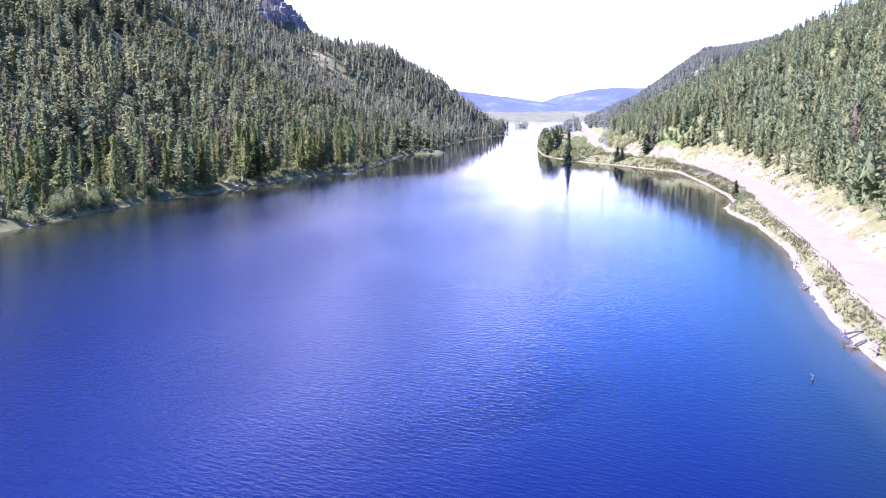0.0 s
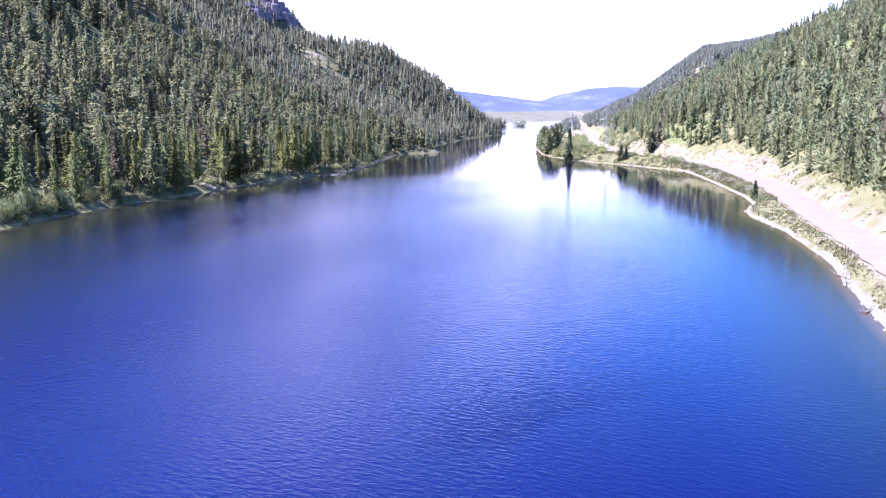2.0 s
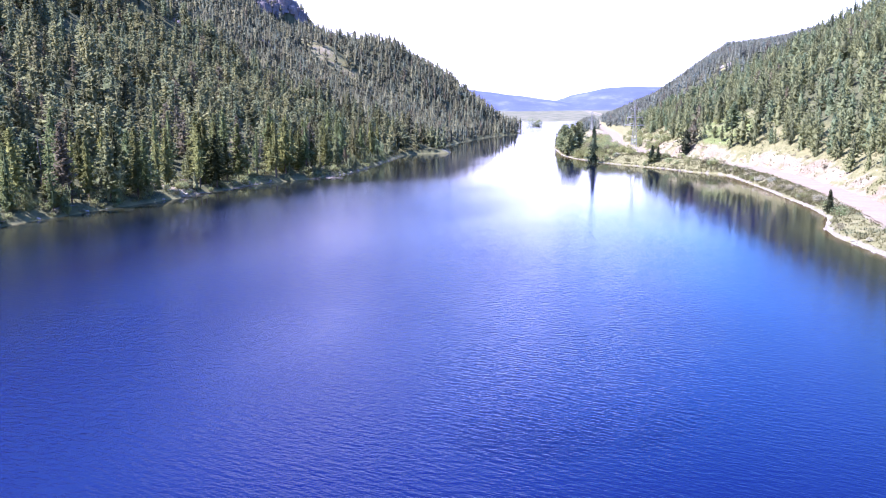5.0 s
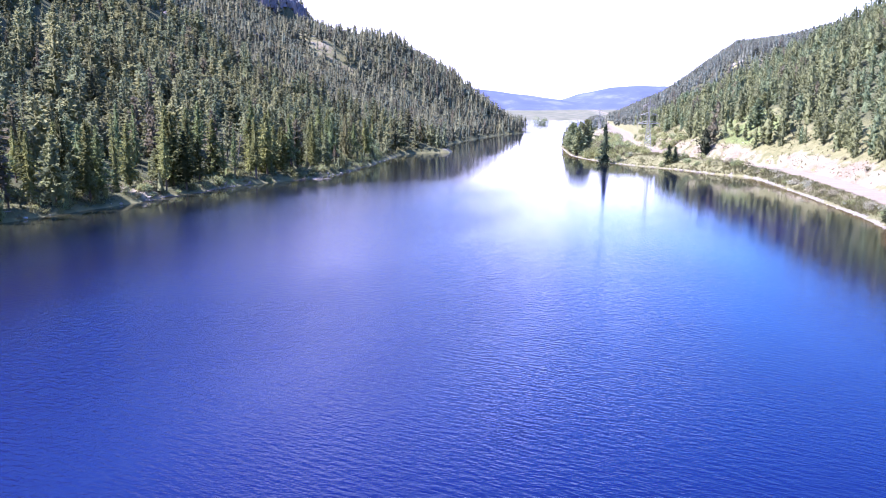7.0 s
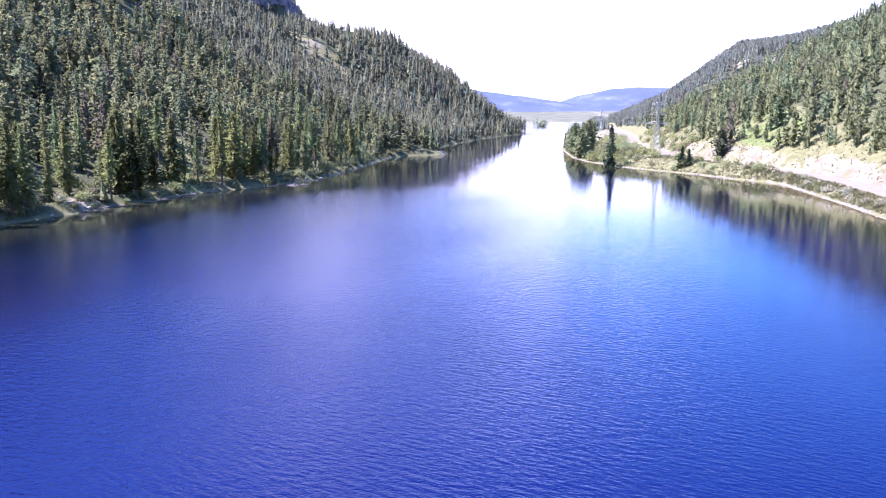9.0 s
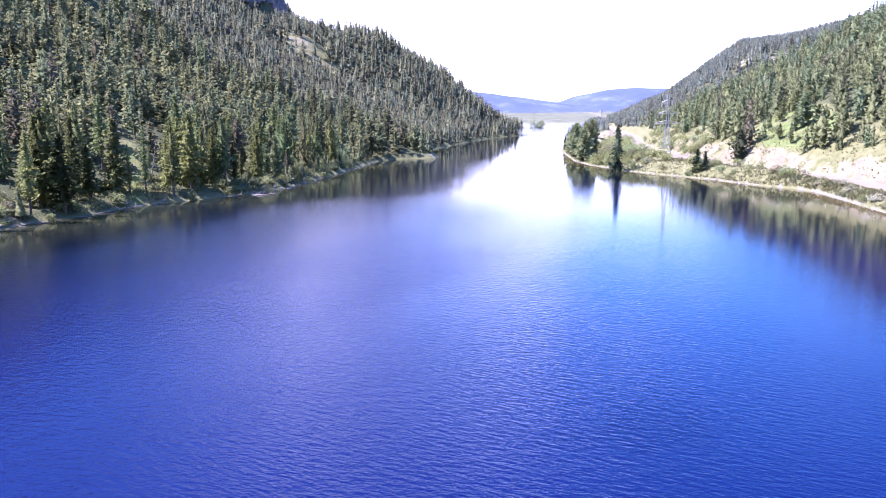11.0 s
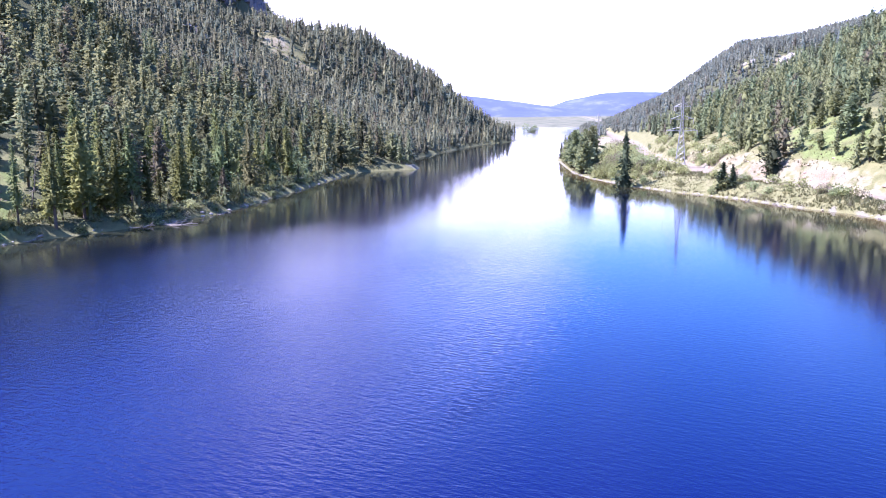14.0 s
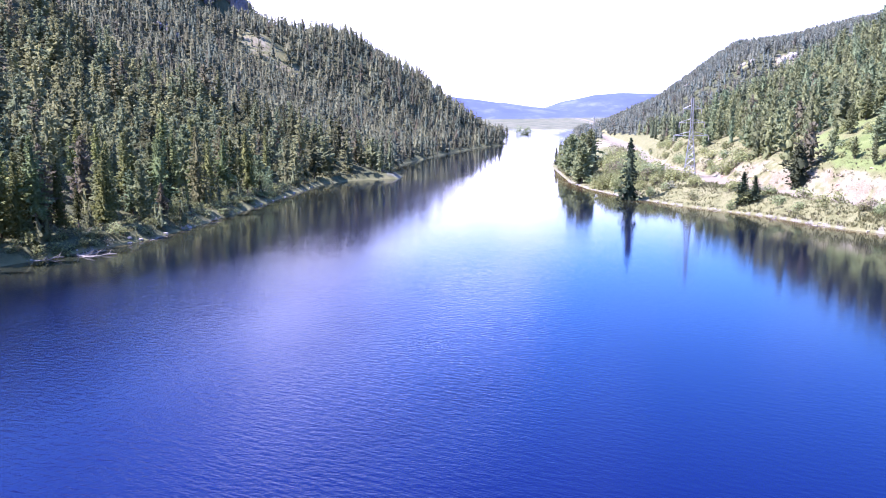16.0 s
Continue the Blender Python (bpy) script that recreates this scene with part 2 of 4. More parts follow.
slope_right = line((0, 0.62), (380, 0.62), (450, 0.44), (560, 0.50), (800, 0.53), (1300, 0.50), (2000, 0.45))
left_a = line((0, 0.30), (1100, 0.30))
left_b = line((0, 0.0011), (1100, 0.0011))


def ss(a, b, v):
    t = np.clip((v - a) / (b - a), 0, 1)
    return t * t * (3 - 2 * t)


def wave(x, y, s, p=0.0):
    """A cheap smooth unevenness between -1 and 1, about s metres across."""
    u, v = x / s, y / s
    return (np.sin(u * 2.1 + 1.3 * np.sin(v * 1.7 + p)) * np.cos(v * 2.3 + 1.1 * np.sin(u * 1.3 - p)) + 0.5 * np.sin(u * 4.7 + v * 3.1 + p)) / 1.5


def land(x, y):
    """Height of the land and what covers it, for arrays of places."""
    x, y = np.broadcast_arrays(np.asarray(x, float), np.asarray(y, float))
    dl, dr, de = shore_left(y) - x, x - shore_right(y), y - 2050
    # left mountain
    dd = np.maximum(dl, 0)
    flat = 0.25 * np.minimum(dd, 2) + 1.3 * ss(0.4, 2.8, dd) + 0.08 * np.minimum(dd, 14)
    run = np.clip(dd - 10, 0, 260)
    hl = flat + left_a(y) * run + left_b(y) * run ** 2 + 0.5 * np.clip(dd - 270, 0, 260) + 0.05 * np.maximum(dd - 530, 0)
    spur = np.interp(dd, [0, 5, 10, 77, 133, 176, 205, 233, 252, 300, 500, 4000], [0, 2, 3, 51, 86, 94, 101, 109, 136, 158, 230, 300])
    k = ss(730, 850, y)
    hl = hl * (1 - k) + spur * k
    back = ss(1090, 1000, y + 0.06 * dd)
    hl = hl * back + 2.0 * (1 - back) * ss(0, 6, dd)
    hl = hl + (wave(x, y, 28, 2) * 2.5 + wave(x, y, 75, 5) * 6) * ss(15, 90, dd) * back + wave(x, y, 5) * 0.3 * ss(1, 6, dd)
    # right bank, road, cut and hill
    c, zr = road_x(y), road_z(y)
    verge = np.maximum(c - 4.6 - shore_right(y), 1.5)
    t = np.clip(dr / verge, 0, 1)
    bank = 0.3 * np.clip(dr, 0, 1.8) + (zr - 0.75) * ss(0.05, 1, t) + 0.35 * wave(x, y, 4.5, 1) * ss(1.5, 5, dr) * ss(1.0, 0.8, t)
    bank = bank + 1.3 * ss(340, 375, y) * ss(0.15, 0.5, t) * ss(1.0, 0.75, t)
    e = np.maximum(x - c - 4.6, 0)
    cut = 2.6 + 1.6 * ss(250, 370, y) + 1.2 * wave(0 * x, y, 23, 3) + 1.5 * ss(380, 400, y) * ss(520, 440, y)
    rough = wave(x, y, 3.1, 4) * 0.5 + wave(x, y, 1.7, 2) * 0.25
    up = np.minimum(e * 0.95, cut) + rough * ss(1, 3, e) * ss(14, 8, e)
    hill = slope_right(y) * np.maximum(e - cut / 0.95, 0)
    far = np.clip(y, 500, 1700) / 1600
    ridge = np.interp(e / far, [0, 12, 108, 184, 232, 323, 439, 900], [0, 6, 48, 102, 135, 148, 175, 260]) * far ** 1.08
    k = ss(560, 900, y)
    hill = (hill * (1 - k) + np.maximum(ridge - cut, 0) * k) * (1 - 0.8 * ss(625, 730, y) * ss(1080, 900, y) * ss(10, 45, e)) + (wave(x, y, 30, 1) * 2.0 + wave(x, y, 85, 4) * 5) * ss(20, 90, e)
    hr = np.where(e > 0, zr + up + hill * ss(2000, 1650, y), bank * 1.0)
    hr = np.where((e <= 0) & (x > c - 4.6), zr - 0.2, hr)
    # the far end: a plain that rises gently
    he = 0.019 * np.maximum(de, 0) + wave(x, y, 300) * 2 * ss(100, 600, de)
    h = np.where(dl > 0, hl, np.where(dr > 0, hr, 0.0))
    h = np.where(de > 0, he + h * ss(500, 0, de), h)
    inside = np.minimum(np.minimum(-dl, -dr), -de)
    under = -0.27 * np.maximum(inside, 0)
    h = np.where(inside > 0, np.maximum(under, -9), h)
    islet = np.hypot((x - 18) / 9, (y - 1358) / 14)
    h = np.where((inside > 0) & (islet < 1), 0.9 * np.maximum(1 - islet, 0) ** 0.5, h)
    # covers
    # dark litter runs on down to the left shore, standing in for tree shade
    forest = ss(-0.5, 1.2, dl) * (dl > 0) * np.clip(0.85 + 0.5 * wave(x, y, 10, 9) + ss(10, 30, dl), 0, 1) * (0.75 + 0.25 * ss(8, 30, dl)) * ss(1250, 1150, y)
    forest = np.maximum(forest, ss(10, 30, e) * (dr > 0) * 0.8)
    gone = clearing(x, y)
    lush = np.maximum(np.exp(-(((x - 97) / 12) ** 2 + ((y - 407) / 28) ** 2) ** 2), 0.95 * grassy(x, y)) * ss(cut / 0.95 - 1, cut / 0.95 + 2, np.where(dl > 0, 99, e))
    lush = lush * (0.75 + 0.35 * wave(x, y, 11, 3))
    lush = np.maximum(lush, np.exp(-(((x - 182) / 24) ** 2 + ((y - 396) / 20) ** 2) ** 2))
    bare = ss(0.2, 1.2, e) * ss(cut / 0.95 + 3.5, cut / 0.95 - 0.5, e) * (0.7 + 0.5 * wave(x, y, 13, 7)) * (dr > 0) * (1 - 0.75 * ss(440, 490, y))
    bare = np.maximum(bare, 0.95 * ss(690, 730, y) * ss(880, 840, y) * (dr > 6) * (x < c))
    bare = np.maximum(bare, 0.9 * np.exp(-(((x - 284) / 18) ** 2 + ((y - 1028) / 18) ** 2)))
    bare = np.maximum(bare, 0.9 * np.exp(-(((x - 225) / 18) ** 2 + ((y - 1245) / 18) ** 2)))
    bare = np.maximum(bare, 0.9 * np.exp(-(((x + 89) / 7.5) ** 2 + ((y - 267) / 5) ** 2) ** 2))
    bare = np.maximum(bare, 0.9 * ss(5.5, 4.6, np.abs(x - c)) * (dr > 0))
    bare = np.maximum(bare, (0.42 + 0.4 * wave(x, y, 14, 1)) * scar(x, y) * (dl > 0))
    shore = ss(1.1, 0.4, np.abs(dr - 0.1) + 0.45 * wave(x, y, 2.6, 4) - 0.2 * ss(170, 120, y)) + 0.1 * ss(1.0, 0.4, np.abs(dl - 0.2))
    spit = np.exp(-(((x + 39) / 8) ** 2 + ((y - 500) / 5) ** 2) ** 2) * (dl < 5)
    plain = np.maximum(ss(0, 60, de), ss(1200, 1300, y) * (dl > 0))
    return h, dict(forest=forest * (1 - lush) * (1 - 0.7 * gone), lush=lush, bare=bare, shore=np.maximum(shore, spit), plain=plain), e


def grassy(x, y):
    """The grass strip that climbs from the left shore between the trees."""
    u = np.clip(((x + 77) * -22 + (y - 300) * 36) / (22 ** 2 + 36 ** 2), 0, 1)
    return np.exp(-(np.hypot(x + 77 + 22 * u, y - 300 - 36 * u) / 3.4) ** 4)


def scar(x, y):
    """The stony strip that runs down from the cliff."""
    u = np.clip(((x + 270) * 105 + (y - 840) * -70) / (105 ** 2 + 70 ** 2), 0, 1)
    return np.exp(-(np.hypot(x + 270 - 105 * u, y - 840 + 70 * u) / (15 + 4 * wave(x, y, 12, 3))) ** 6)


def clearing(x, y):
    """1 where the forest leaves a gap."""
    strip = scar(x, y) > 0.5
    mead = (((x - 96) / 10.5 + 0.3 * wave(x, y, 9, 2)) ** 2 + ((y - 406) / 25) ** 2) < 1
    mead |= (((x - 182) / 22) ** 2 + ((y - 396) / 18) ** 2) < 1
    scree = (((x - 284) / 13) ** 2 + ((y - 1028) / 13) ** 2 < 1) | (((x - 246) / 9) ** 2 + ((y - 1038) / 9) ** 2 < 1) | (((x - 225) / 16) ** 2 + ((y - 1245) / 14) ** 2 < 1)
    glade = (grassy(x, y) > 0.5) | (((x + 89) / 6) ** 2 + ((y - 267) / 4) ** 2 < 1)
    return (strip | mead | scree | glade).astype(float)


def height(x, y):
    return float(land(x, y)[0])


def steps(*spans):
    out = []
    for a, b, d in spans:
        out += list(np.arange(a, b, d))
    return np.array(out + [spans[-1][1]], float)


def sheet(name, xs, ys, z, attrs, mat):
    gx, gy = np.meshgrid(xs, ys)
    me = bpy.data.meshes.new(name)
    nx, ny = len(xs), len(ys)
    idx = np.arange(nx * ny).reshape(ny, nx)
    quads = np.stack([idx[:-1, :-1], idx[:-1, 1:], idx[1:, 1:], idx[1:, :-1]], -1).reshape(-1, 4)
    fill(me, np.stack([gx, gy, z], -1).reshape(-1, 3), quads)
    for key, value in attrs.items():
        me.attributes.new(key, "FLOAT", "POINT").data.foreach_set("value", np.ascontiguousarray(value, np.float32).ravel())
    me.materials.append(mat)
    me.polygons.foreach_set("use_smooth", np.ones(len(quads), bool))
    return new(name, me)


def fill(me, verts, faces):
    """Vertices and faces, all of one number of corners, into a mesh."""
    k = faces.shape[1]
    me.vertices.add(len(verts))
    me.vertices.foreach_set("co", np.ascontiguousarray(verts, np.float32).ravel())
    me.loops.add(faces.size)
    me.loops.foreach_set("vertex_index", np.ascontiguousarray(faces, np.int32).ravel())
    me.polygons.add(len(faces))
    me.polygons.foreach_set("loop_start", np.arange(0, faces.size, k, dtype=np.int32))
    me.update(calc_edges=True)


# ---- ground and water ----
XS = steps((-4800, -900, 150), (-900, -400, 25), (-400, -130, 6), (-130, -20, 2), (-20, 20, 8), (20, 130, 1.6), (130, 260, 5), (260, 700, 20), (700, 4800, 150))
YS = steps((-900, 0, 60), (0, 60, 8), (60, 560, 2.2), (560, 1100, 6), (1100, 2100, 20), (2100, 5200, 90))
GX, GY = np.meshgrid(XS, YS)
GZ, COVER, _ = land(GX, GY)
tagged(sheet("ground", XS, YS, GZ, COVER, M_GROUND), "grassy and stony valley ground sloping up from the lake", "ground", kind="structure")

WX = steps((-340, -120, 20), (-120, 110, 2.5), (110, 260, 15))
WY = steps((-900, 0, 60), (0, 640, 2.5), (640, 1100, 8), (1100, 2080, 35))
QX, QY = np.meshgrid(WX, WY)
# distance from the shores, scaled to how far the painted bank reflections reach
SHORE_TINT = np.clip(np.minimum(0.07 + (QX - shore_left(QY)) / 72.0, (shore_right(QY) - QX) / (20.0 + 46 * ss(230, 330, QY))), 0, 1)
WIND = (0.115 + 0.74 * ss(285, 140, QY) + 0.4 * ss(800, 1200, QY)) * (0.2 + 0.8 * ss(0, 30, QX - shore_left(QY)) * ss(5, 75, shore_right(QY) - QX))
WIND = np.maximum(WIND, 0.6 * ss(5, 32, QX - shore_left(QY)) * ss(45, 85, shore_right(QY) - QX) * ss(370, 245, QY))
tagged(sheet("lake_water", WX, WY, 0 * QX, dict(depth=SHORE_TINT, wind=WIND), M_WATER), "deep blue mountain lake with small ripples", "lake", kind="structure")


def strip_mesh(name, ys, half, lift, mat, label, shift=0.0):
    x0, z0 = road_x(ys) + shift, road_z(ys) + lift
    dx = np.gradient(x0, ys)
    nrm = np.stack([np.ones_like(dx), -dx], -1) / np.hypot(1, dx)[:, None]
    cols = np.linspace(-1, 1, 9)
    v, n = [], len(ys)
    for cval in cols:
        edge_wob = 0.25 * np.sin(ys * 0.7 + cval * 3) * (abs(cval) > 0.9)
        crown = 0.08 * (1 - cval ** 2) - 0.05 * (abs(abs(cval) - 0.45) < 0.15)
        v.append(np.stack([x0 + nrm[:, 0] * (half * cval + edge_wob), ys + nrm[:, 1] * (half * cval + edge_wob), z0 + crown], -1))
    v = np.concatenate(v)
    idx = np.arange(len(cols) * n).reshape(len(cols), n)
    q = np.stack([idx[:-1, :-1], idx[1:, :-1], idx[1:, 1:], idx[:-1, 1:]], -1).reshape(-1, 4)
    me = bpy.data.meshes.new(name)
    fill(me, v, q)
    me.materials.append(mat)
    return tagged(new(name, me), label, "road", kind="structure")


strip_mesh("road", np.arange(-300, 1500, 2.5), 4.0, 0.0, M_ROAD, "pale pinkish gravel road along the lake shore")


# ---- far hills ----
def far_hills():
    xs, ys = np.linspace(-4200, 4200, 240), np.linspace(3300, 4950, 40)
    gx, gy = np.meshgrid(xs, ys)
    crest_l = np.interp(gx, [-4200, -900, -252, -47, 133, 330, 600], [420, 190, 108, 84, 58, 25, 0])
    crest_r = np.interp(gx, [-250, 0, 133, 230, 407, 560, 678, 900, 1500, 4200], [0, 30, 60, 92, 128, 136, 133, 118, 260, 500])
    zl = crest_l * np.exp(-((gy - 4000) / 330) ** 2)
    zr = crest_r * np.exp(-((gy - 4330) / 420) ** 2)
    z = np.maximum(zl, zr) + 22 - 30 * ss(3700, 3300, gy) + wave(gx, gy, 120) * 2.5
    ob = sheet("backdrop", xs, ys, z, {}, M_HILL_HAZED)
    return tagged(ob, "distant wooded hills beyond the plain, with blue haze in their colour", "hills", kind="structure")


far_hills()


# ---- trees ----
def kite(base, way, length, width, sag, twist):
    """One spray of a bough: two triangles that hang from base along way."""
    side = way.cross(Vector((0, 0, 1))).normalized()
    side = (side + Vector((0, 0, twist))).normalized() * width
    mid = base + way * length * 0.55 + Vector((0, 0, -sag * length * 0.3))
    tip = base + way * length + Vector((0, 0, -sag * length))
    drop = Vector((0, 0, -width * 0.45))
    return [base, mid - side + drop, tip, mid + side + drop]


def conifer(seed, boughs, tufts, width, start=0.12, sag=0.25, ragged=0.35, point=0.8, round_top=0.0, rise=0.0, core=0.4, size=0.4, sides=5):
    """Crown and trunk of a conifer one unit high: boughs all round the stem, each a chain of needle tufts."""
    r = random.Random(seed)
    v, f = [], []
    p1, p2, lean = r.uniform(0, 6.28), r.uniform(0, 6.28), r.uniform(-0.015, 0.015)
    for b in range(boughs):
        u = ((b + r.random()) / boughs) ** 1.15
        z = start + (0.97 - start) * u
        a = b * 2.4 + r.uniform(-0.5, 0.5)
        full = (1 - u) ** point * (1 - round_top) + round_top * math.sqrt(max(1 - u ** 2.5, 0))
        lobe = 1 + ragged * (0.6 * math.sin(a + p1 + u * 9) + 0.5 * math.sin(2 * a + p2 - u * 17))
        reach = max(width * full * lobe * (0.6 + 0.4 * min(1, u * 6)) * r.uniform(1 - ragged * 0.7, 1 + ragged * 0.4), 0.014)
        way = Vector((math.cos(a), math.sin(a), 0.7 * u + rise + r.uniform(-0.15, 0.15))).normalized()
        base = Vector((lean * z * (1 - z), 0, z))
        for s in range(tufts):
            t = (s + r.uniform(0.2, 0.9)) / tufts
            p = base + way * reach * t * 0.8 + Vector((0, 0, -sag * reach * t * t))
            turned = (way + Vector((r.gauss(0, 0.55), r.gauss(0, 0.55), r.gauss(0.1, 0.4)))).normalized()
            long = size * (0.45 * reach + 0.55 * width * 0.6) * r.uniform(0.7, 1.35) * (1.15 - 0.35 * t)
            k = kite(p, turned, long, long * r.uniform(0.26, 0.45), sag, r.uniform(-1.6, 1.6))
            n = len(v)
            v += k
            f += [(n, n + 1, n + 2), (n, n + 2, n + 3)]
    k = kite(Vector((0, 0, 0.9)), Vector((lean, 0.01, 1)).normalized(), 0.1, 0.012, 0, 0)
    f += [(len(v), len(v) + 1, len(v) + 2), (len(v), len(v) + 2, len(v) + 3)]
    v += k
    inner, shell = skirts(seed + 500, 2 if boughs < 25 else 4, 5, width * core, start + 0.04, 0.6, round_top)
    f += [tuple(int(q) + len(v) for q in t) for t in shell]
    v += [Vector(p) for p in inner]
    tv, tf = [], []
    for i, (z, q) in enumerate(((-0.04, 0.016), (0.5, 0.009), (0.96, 0.0016))):
        for s in range(sides):
            a = 2 * math.pi * s / sides
            tv.append(Vector((math.cos(a) * q + lean * z * (1 - z), math.sin(a) * q, z)))
    for i in range(2):
        for s in range(sides):
            a, b = i * sides + s, i * sides + (s + 1) % sides
            tf += [(a, b, b + sides), (a, b + sides, a + sides)]
    return (np.array([tuple(p) for p in v]), np.array(f)), (np.array([tuple(p) for p in tv]), np.array(tf))


def skirts(seed, tiers, sides, width, start, ragged=0.35, bulge=0.0):
    """A spire of overlapping ragged skirts, one unit high."""
    r = random.Random(seed)
    v, f = [], []
    for k in range(tiers):
        lo = start + (0.97 - start) * k / tiers
        hi = min(1.0, lo + (1.0 - start) / tiers * 1.9) if k < tiers - 1 else 1.0
        rad = width * ((1 - 0.86 * k / tiers) ** 0.85 * (1 - bulge) + bulge * math.sqrt(1 - (k / tiers) ** 2.5))
        n, a0 = len(v), r.uniform(0, 6.28)
        v.append((r.uniform(-0.1, 0.1) * rad, r.uniform(-0.1, 0.1) * rad, hi))
        for i in range(sides):
            a, q = a0 + 6.283 * i / sides, rad * r.uniform(1 - ragged, 1 + ragged)
            v.append((math.cos(a) * q, math.sin(a) * q, lo - r.uniform(0, 0.5) * (hi - lo) * (i % 2)))
        f += [(n, n + 1 + i, n + 1 + (i + 1) % sides) for i in range(sides)]
    return np.array(v), np.array(f)


def tri_mesh(name, vf, mat):
    me = bpy.data.meshes.new(name)
    fill(me, *vf)
    me.materials.append(mat)
    return me


def leaf_clump(seed, leaves, spread, size, flat=1.0):
    """Many small leaf-shaped pieces spread unevenly through a few lobes, one unit high."""
    r = random.Random(seed)
    lobes = [(Vector((r.uniform(-1, 1), r.uniform(-1, 1), 0)) * spread * 0.6 + Vector((0, 0, r.uniform(0.25, 0.72))), r.uniform(0.22, 0.36)) for _ in range(7)]
    v, f = [], []
    for i in range(leaves):
        c, rad = lobes[i % 7]
        d = Vector((r.gauss(0, 1), r.gauss(0, 1), r.gauss(0, 1))).normalized()
        p = c + Vector((d.x * spread * 1.3, d.y * spread * 1.3, d.z * flat)) * rad * r.uniform(0.6, 1.08)
        p.z = max(p.z, 0.03)
        way = (d + Vector((r.uniform(-1, 1), r.uniform(-1, 1), r.uniform(-0.4, 1))) * 0.8).normalized()
        k = kite(p, way, size * r.uniform(0.7, 1.4), size * r.uniform(0.3, 0.6), 0.3, r.uniform(-1, 1))
        n = len(v)
        v += k
        f += [(n, n + 1, n + 2), (n, n + 2, n + 3)]
    return np.array([tuple(p) for p in v]), np.array(f)


def stems(seed, count, spread, rad=0.018):
    r = random.Random(seed)
    v, f = [], []
    for i in range(count):
        a = r.uniform(0, 6.28)
        top = Vector((math.cos(a) * spread * r.uniform(0.3, 0.9), math.sin(a) * spread * r.uniform(0.3, 0.9), r.uniform(0.5, 0.8)))
        foot = Vector((math.cos(a) * 0.05, math.sin(a) * 0.05, -0.06))
        n = len(v)
        for p, q in ((foot, rad), (top, rad * 0.3)):
            for s in range(3):
                v.append(p + Vector((math.cos(s * 2.1) * q, math.sin(s * 2.1) * q, 0)))
        for s in range(3):
            a1, b1 = n + s, n + (s + 1) % 3
            f += [(a1, b1, b1 + 3), (a1, b1 + 3, a1 + 3)]
    return np.array([tuple(p) for p in v]), np.array(f)


def tree_kind(crown_vf, trunk_vf, leaf, bark=None, crown_name="crown", trunk_name="trunk"):
    return tri_mesh(crown_name, crown_vf, leaf), tri_mesh(trunk_name, trunk_vf, bark or M_BARK), crown_name, trunk_name


def plant(name, kind, x, y, tall, wide, label, category, group, turn, sink=0.0):
    """One tree or shrub with its crown and trunk, standing on the ground."""
    crown, trunk, cn, tn = kind
    root = new(name)
    root.empty_display_size = 0.3
    root.matrix_basis = Matrix.LocRotScale((x, y, height(x, y) - sink), Euler((0, 0, turn)), (tall * wide, tall * wide, tall))
    for me, nm in ((trunk, tn), (crown, cn)):
        ob = new(nm, me)
        ob.parent = root
    return tagged(root, label, category, group)


LARCH = [tree_kind(*conifer(90 + i, 125, 8, 0.21 + 0.03 * i, start=0.1 + 0.05 * i, sag=0.2, ragged=0.45, point=0.75, round_top=0.25, size=0.3, core=0.3), M_BANK) for i in range(2)]
SPRUCE = [tree_kind(*conifer(10 + i, 115, 8, (0.13, 0.17, 0.15, 0.20, 0.115, 0.18)[i], start=(0.06, 0.16, 0.24, 0.08, 0.2, 0.12)[i], ragged=0.4, point=(0.7, 0.9)[i % 2], round_top=(0.1, 0.25, 0.3)[i % 3], size=0.38, core=0.28), M_BANK) for i in range(6)]
PINE = [tree_kind(*conifer(30 + i, 85, 7, 0.21 + 0.025 * i, start=0.12, sag=0.12, ragged=0.5, round_top=0.5, rise=0.2, size=0.48, core=0.3), M_PINE) for i in range(4)]
POINTED = [tree_kind(*conifer(36 + i, 100, 7, 0.16 + 0.03 * i, start=0.04, sag=0.2, ragged=0.4, point=0.85, round_top=0.12, size=0.38, core=0.36), M_PINE) for i in range(2)]
DARK = [tree_kind(*conifer(40 + i, 120, 7, 0.21 + 0.03 * i, start=0.02, sag=0.3, ragged=0.5, round_top=0.1, size=0.42, core=0.4), M_NEEDLE_DARK) for i in range(2)]
DARKPINE = tree_kind(*conifer(48, 110, 8, 0.36, start=0.02, sag=0.15, ragged=0.5, round_top=0.6, rise=0.15, size=0.3, core=0.45), M_NEEDLE_DARK)
SHRUB = [tree_kind(leaf_clump(50 + i, 420, 0.75, 0.12), stems(50 + i, 7, 0.5), M_LEAF, None, "foliage", "stem") for i in range(3)]
DRYSHRUB = [tree_kind(leaf_clump(60 + i, 340, 0.8, 0.115), stems(60 + i, 7, 0.5), M_DRYLEAF, None, "foliage", "stem") for i in range(2)]
WILLOW = [tree_kind(leaf_clump(70 + i, 1300, 0.7, 0.075), stems(70 + i, 9, 0.5), M_LEAF, None, "foliage", "stem") for i in range(2)]
MID = [conifer(100 + i, 42, 4, 0.155 + 0.025 * (i % 4), start=0.05 + 0.07 * (i % 3), ragged=0.45, point=0.7 + 0.1 * (i % 3), round_top=0.1 + 0.1 * (i % 4), size=0.72, core=0.3, sides=4) for i in range(10)]
